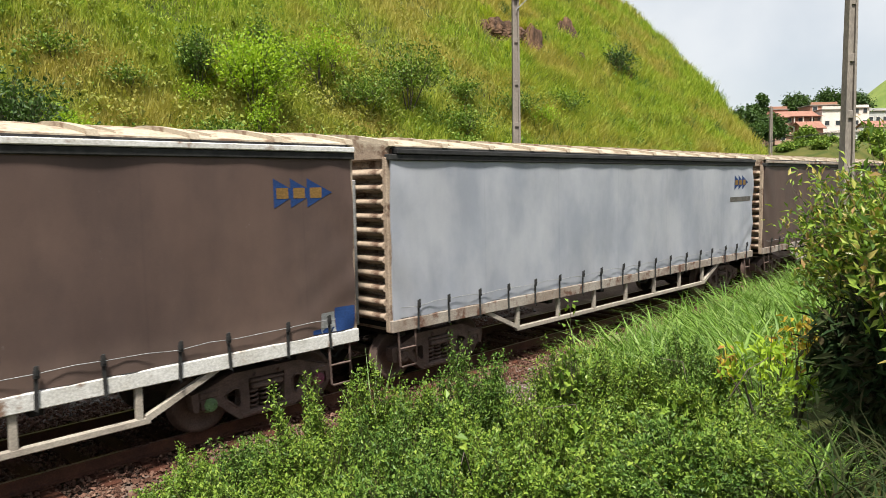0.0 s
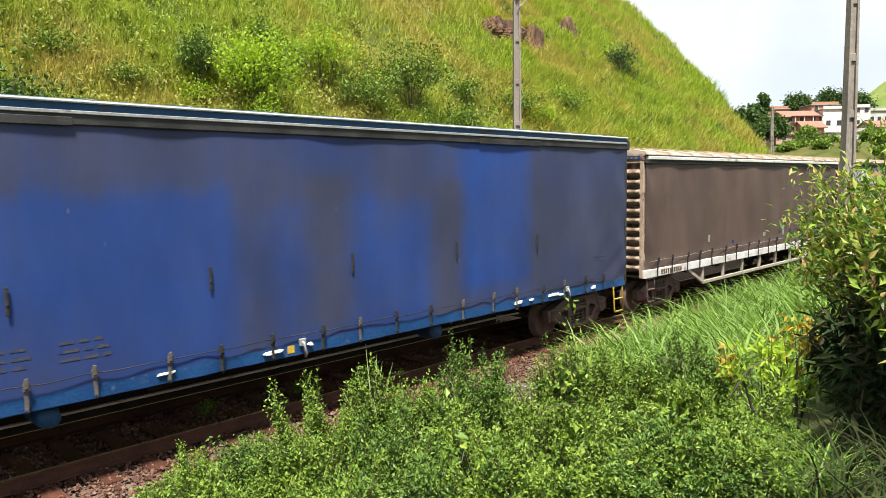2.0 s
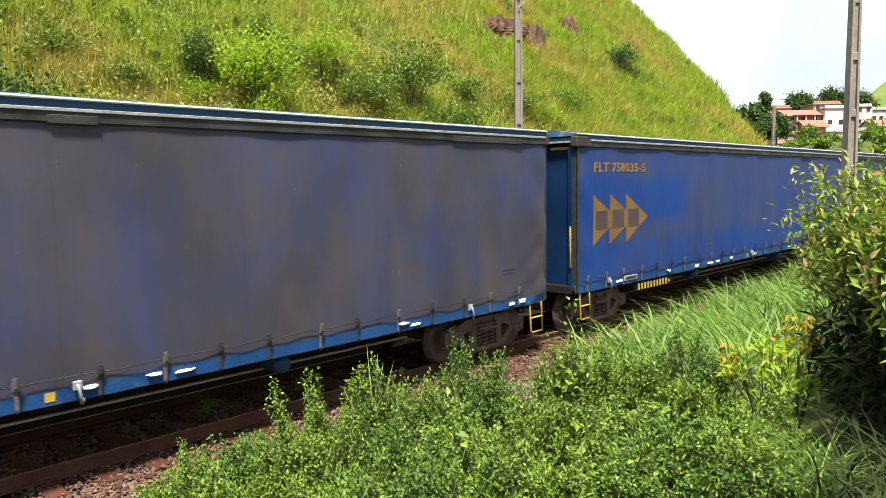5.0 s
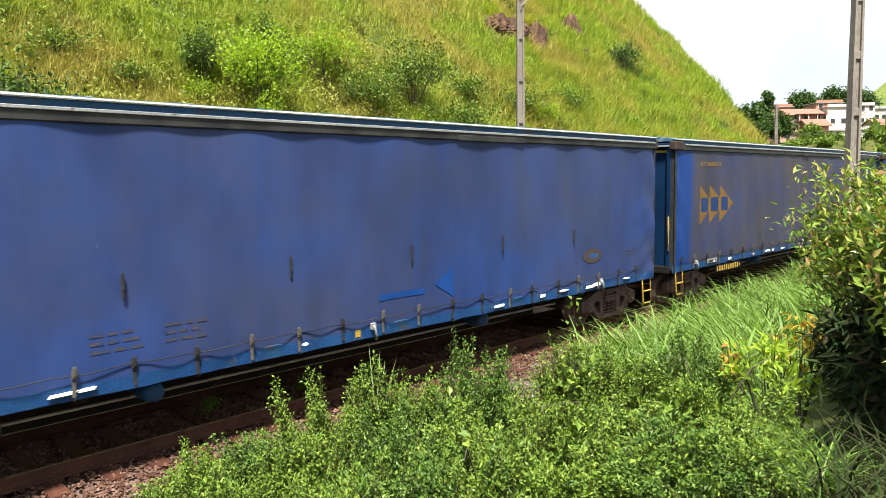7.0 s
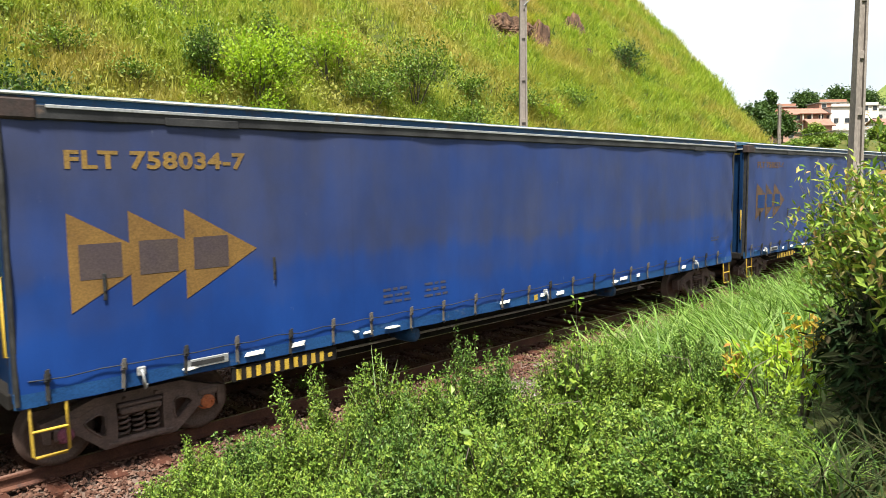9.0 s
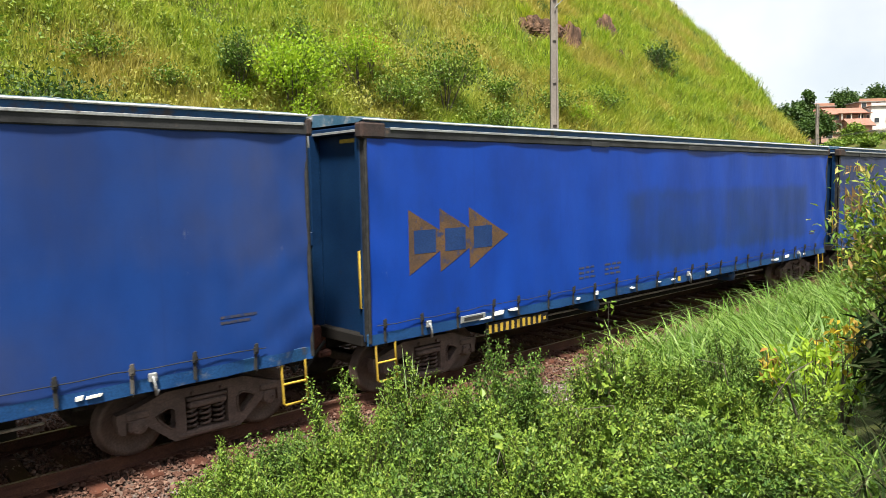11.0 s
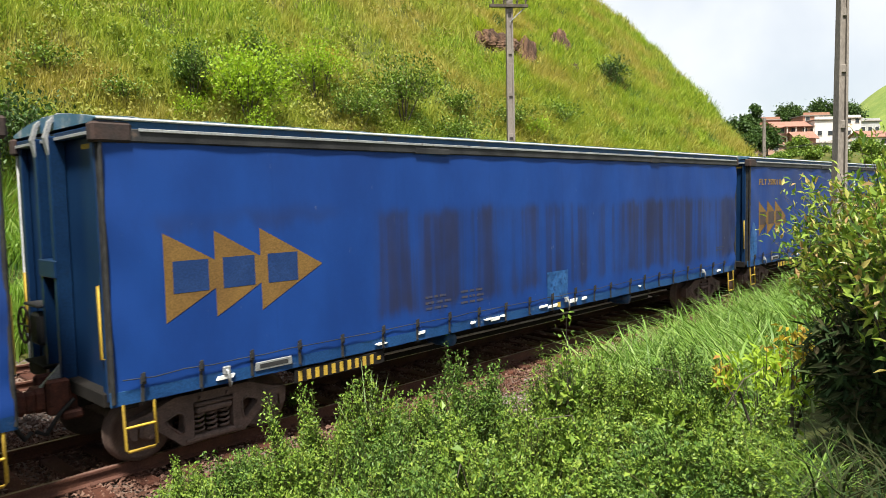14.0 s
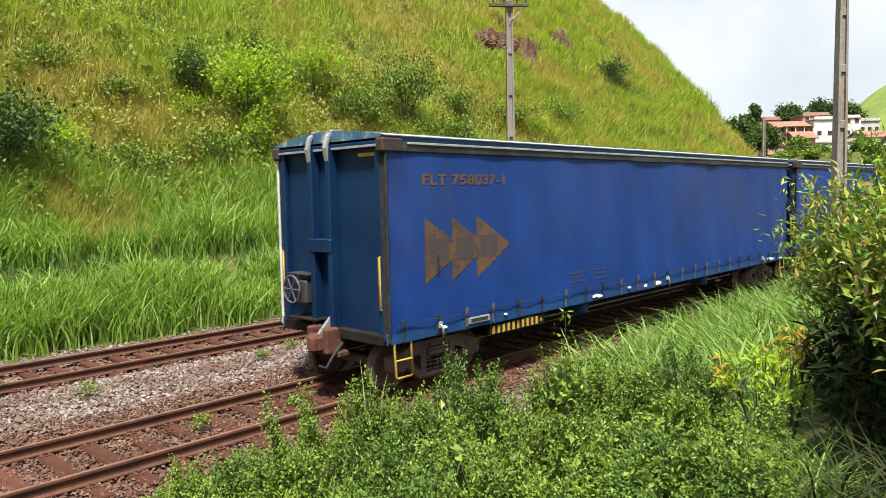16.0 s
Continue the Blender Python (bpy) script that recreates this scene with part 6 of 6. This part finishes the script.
def stones(n, x0, x1, y0, y1, lo, hi, lift):
    """Angular broken stone: squashed eight-faced lumps."""
    x, y = rng.uniform(x0, x1, n), rng.uniform(y0, y1, n)
    r = rng.uniform(lo, hi, n)
    c = np.stack([x, y, land(x, y) + lift + rng.uniform(-0.01, 0.035, n)], -1)
    q = np.array([(1, 0, 0), (-1, 0, 0), (0, 1, 0), (0, -1, 0), (0, 0, 1), (0, 0, -1)], float)
    a = rng.uniform(0, 2 * math.pi, n)
    b = rng.uniform(-0.7, 0.7, n)
    v = q[None] * rng.uniform(0.55, 1.25, (n, 6, 3)) + rng.normal(0, 0.22, (n, 6, 3))
    ca, sa, cb, sb = np.cos(a)[:, None], np.sin(a)[:, None], np.cos(b)[:, None], np.sin(b)[:, None]
    vx, vy, vz = v[..., 0] * cb - v[..., 2] * sb, v[..., 1], v[..., 0] * sb + v[..., 2] * cb
    v = np.stack([vx * ca - vy * sa, vx * sa + vy * ca, vz * 0.8], -1) * r[:, None, None] + c[:, None]
    f = np.array([(0, 2, 4), (2, 1, 4), (1, 3, 4), (3, 0, 4), (2, 0, 5), (1, 2, 5), (3, 1, 5), (0, 3, 5)])
    return v.reshape(-1, 3), (np.arange(n)[:, None, None] * 6 + f[None]).reshape(-1, 3)


for mat, label, beds in (("ballast_dark", "brown broken stone round the near rails", ((26000, -3, 14, 8.0, 12.3, 0.018, 0.042, 0.035), (4000, 16, 34, 7.6, 9.4, 0.03, 0.055, 0.0), (5000, -3, 14, 15.0, 17.2, 0.022, 0.05, 0.0))),
                         ("ballast", "pale grey and brown broken stone between the tracks", ((16000, -3, 16, 12.0, 15.0, 0.022, 0.055, 0.01), (12000, -3, 12, 6.6, 8.5, 0.015, 0.036, 0.01), (4000, -3, 14, 17.0, 18.5, 0.022, 0.05, 0.0)))):
    sv, sf, count = [], [], 0
    for args in beds:
        v, f = stones(*args)
        sv.append(v), sf.append(f + count)
        count += len(v)
    tagged(new("ballast", quick("ballast", np.concatenate(sv), np.concatenate(sf), M[mat], False)), label, "ballast", kind="stuff")

# weeds that grow in the stone
for x, y, h, r in ((3.0, 13.6, 0.3, 0.3), (4.6, 13.4, 0.35, 0.28), (8.3, 13.6, 0.28, 0.14), (5.2, 10.3, 0.3, 0.16), (6.9, 10.35, 0.2, 0.12), (3.0, 14.8, 0.2, 0.2), (9.5, 14.3, 0.2, 0.2)):
    shrub("ballast_weed", "small green weed growing in the ballast", x, y, h, r, 0.05, "leaf", 22, 9, "weed", "weeds in the ballast", stems=3)


# ---- what moves ----
def motions():
    for wagon, u in TRAIN:
        walk(wagon, [(t, pose(u + SPEED * t, NEAR_TRACK, 0)) for t in (0, 4, 8, 12, 16)])
    turn = math.degrees(SPEED / 30 / 0.425)
    start = dict((id(w), u) for w, u in TRAIN)
    for wheel, wagon, x, s in WHEELS:
        if s > 0:
            continue
        u = start[id(wagon)] + x
        first, last = max(0, round(30 * (-1.0 - u) / SPEED)), min(480, round(30 * (32.0 - u) / SPEED))
        if last - first < 2:
            continue
        rows = [(0.0, pose(x, -0.87, 0.425))] if first > 0 else []
        for k in range(first, last + 1):
            rows.append((k / 30, pose(x, -0.87, 0.425, 0, turn * (k - first), 0)))
        if last < 480:
            rows.append((16.0, pose(x, -0.87, 0.425, 0, turn * (last - first), 0)))
        walk(wheel, rows)


motions()
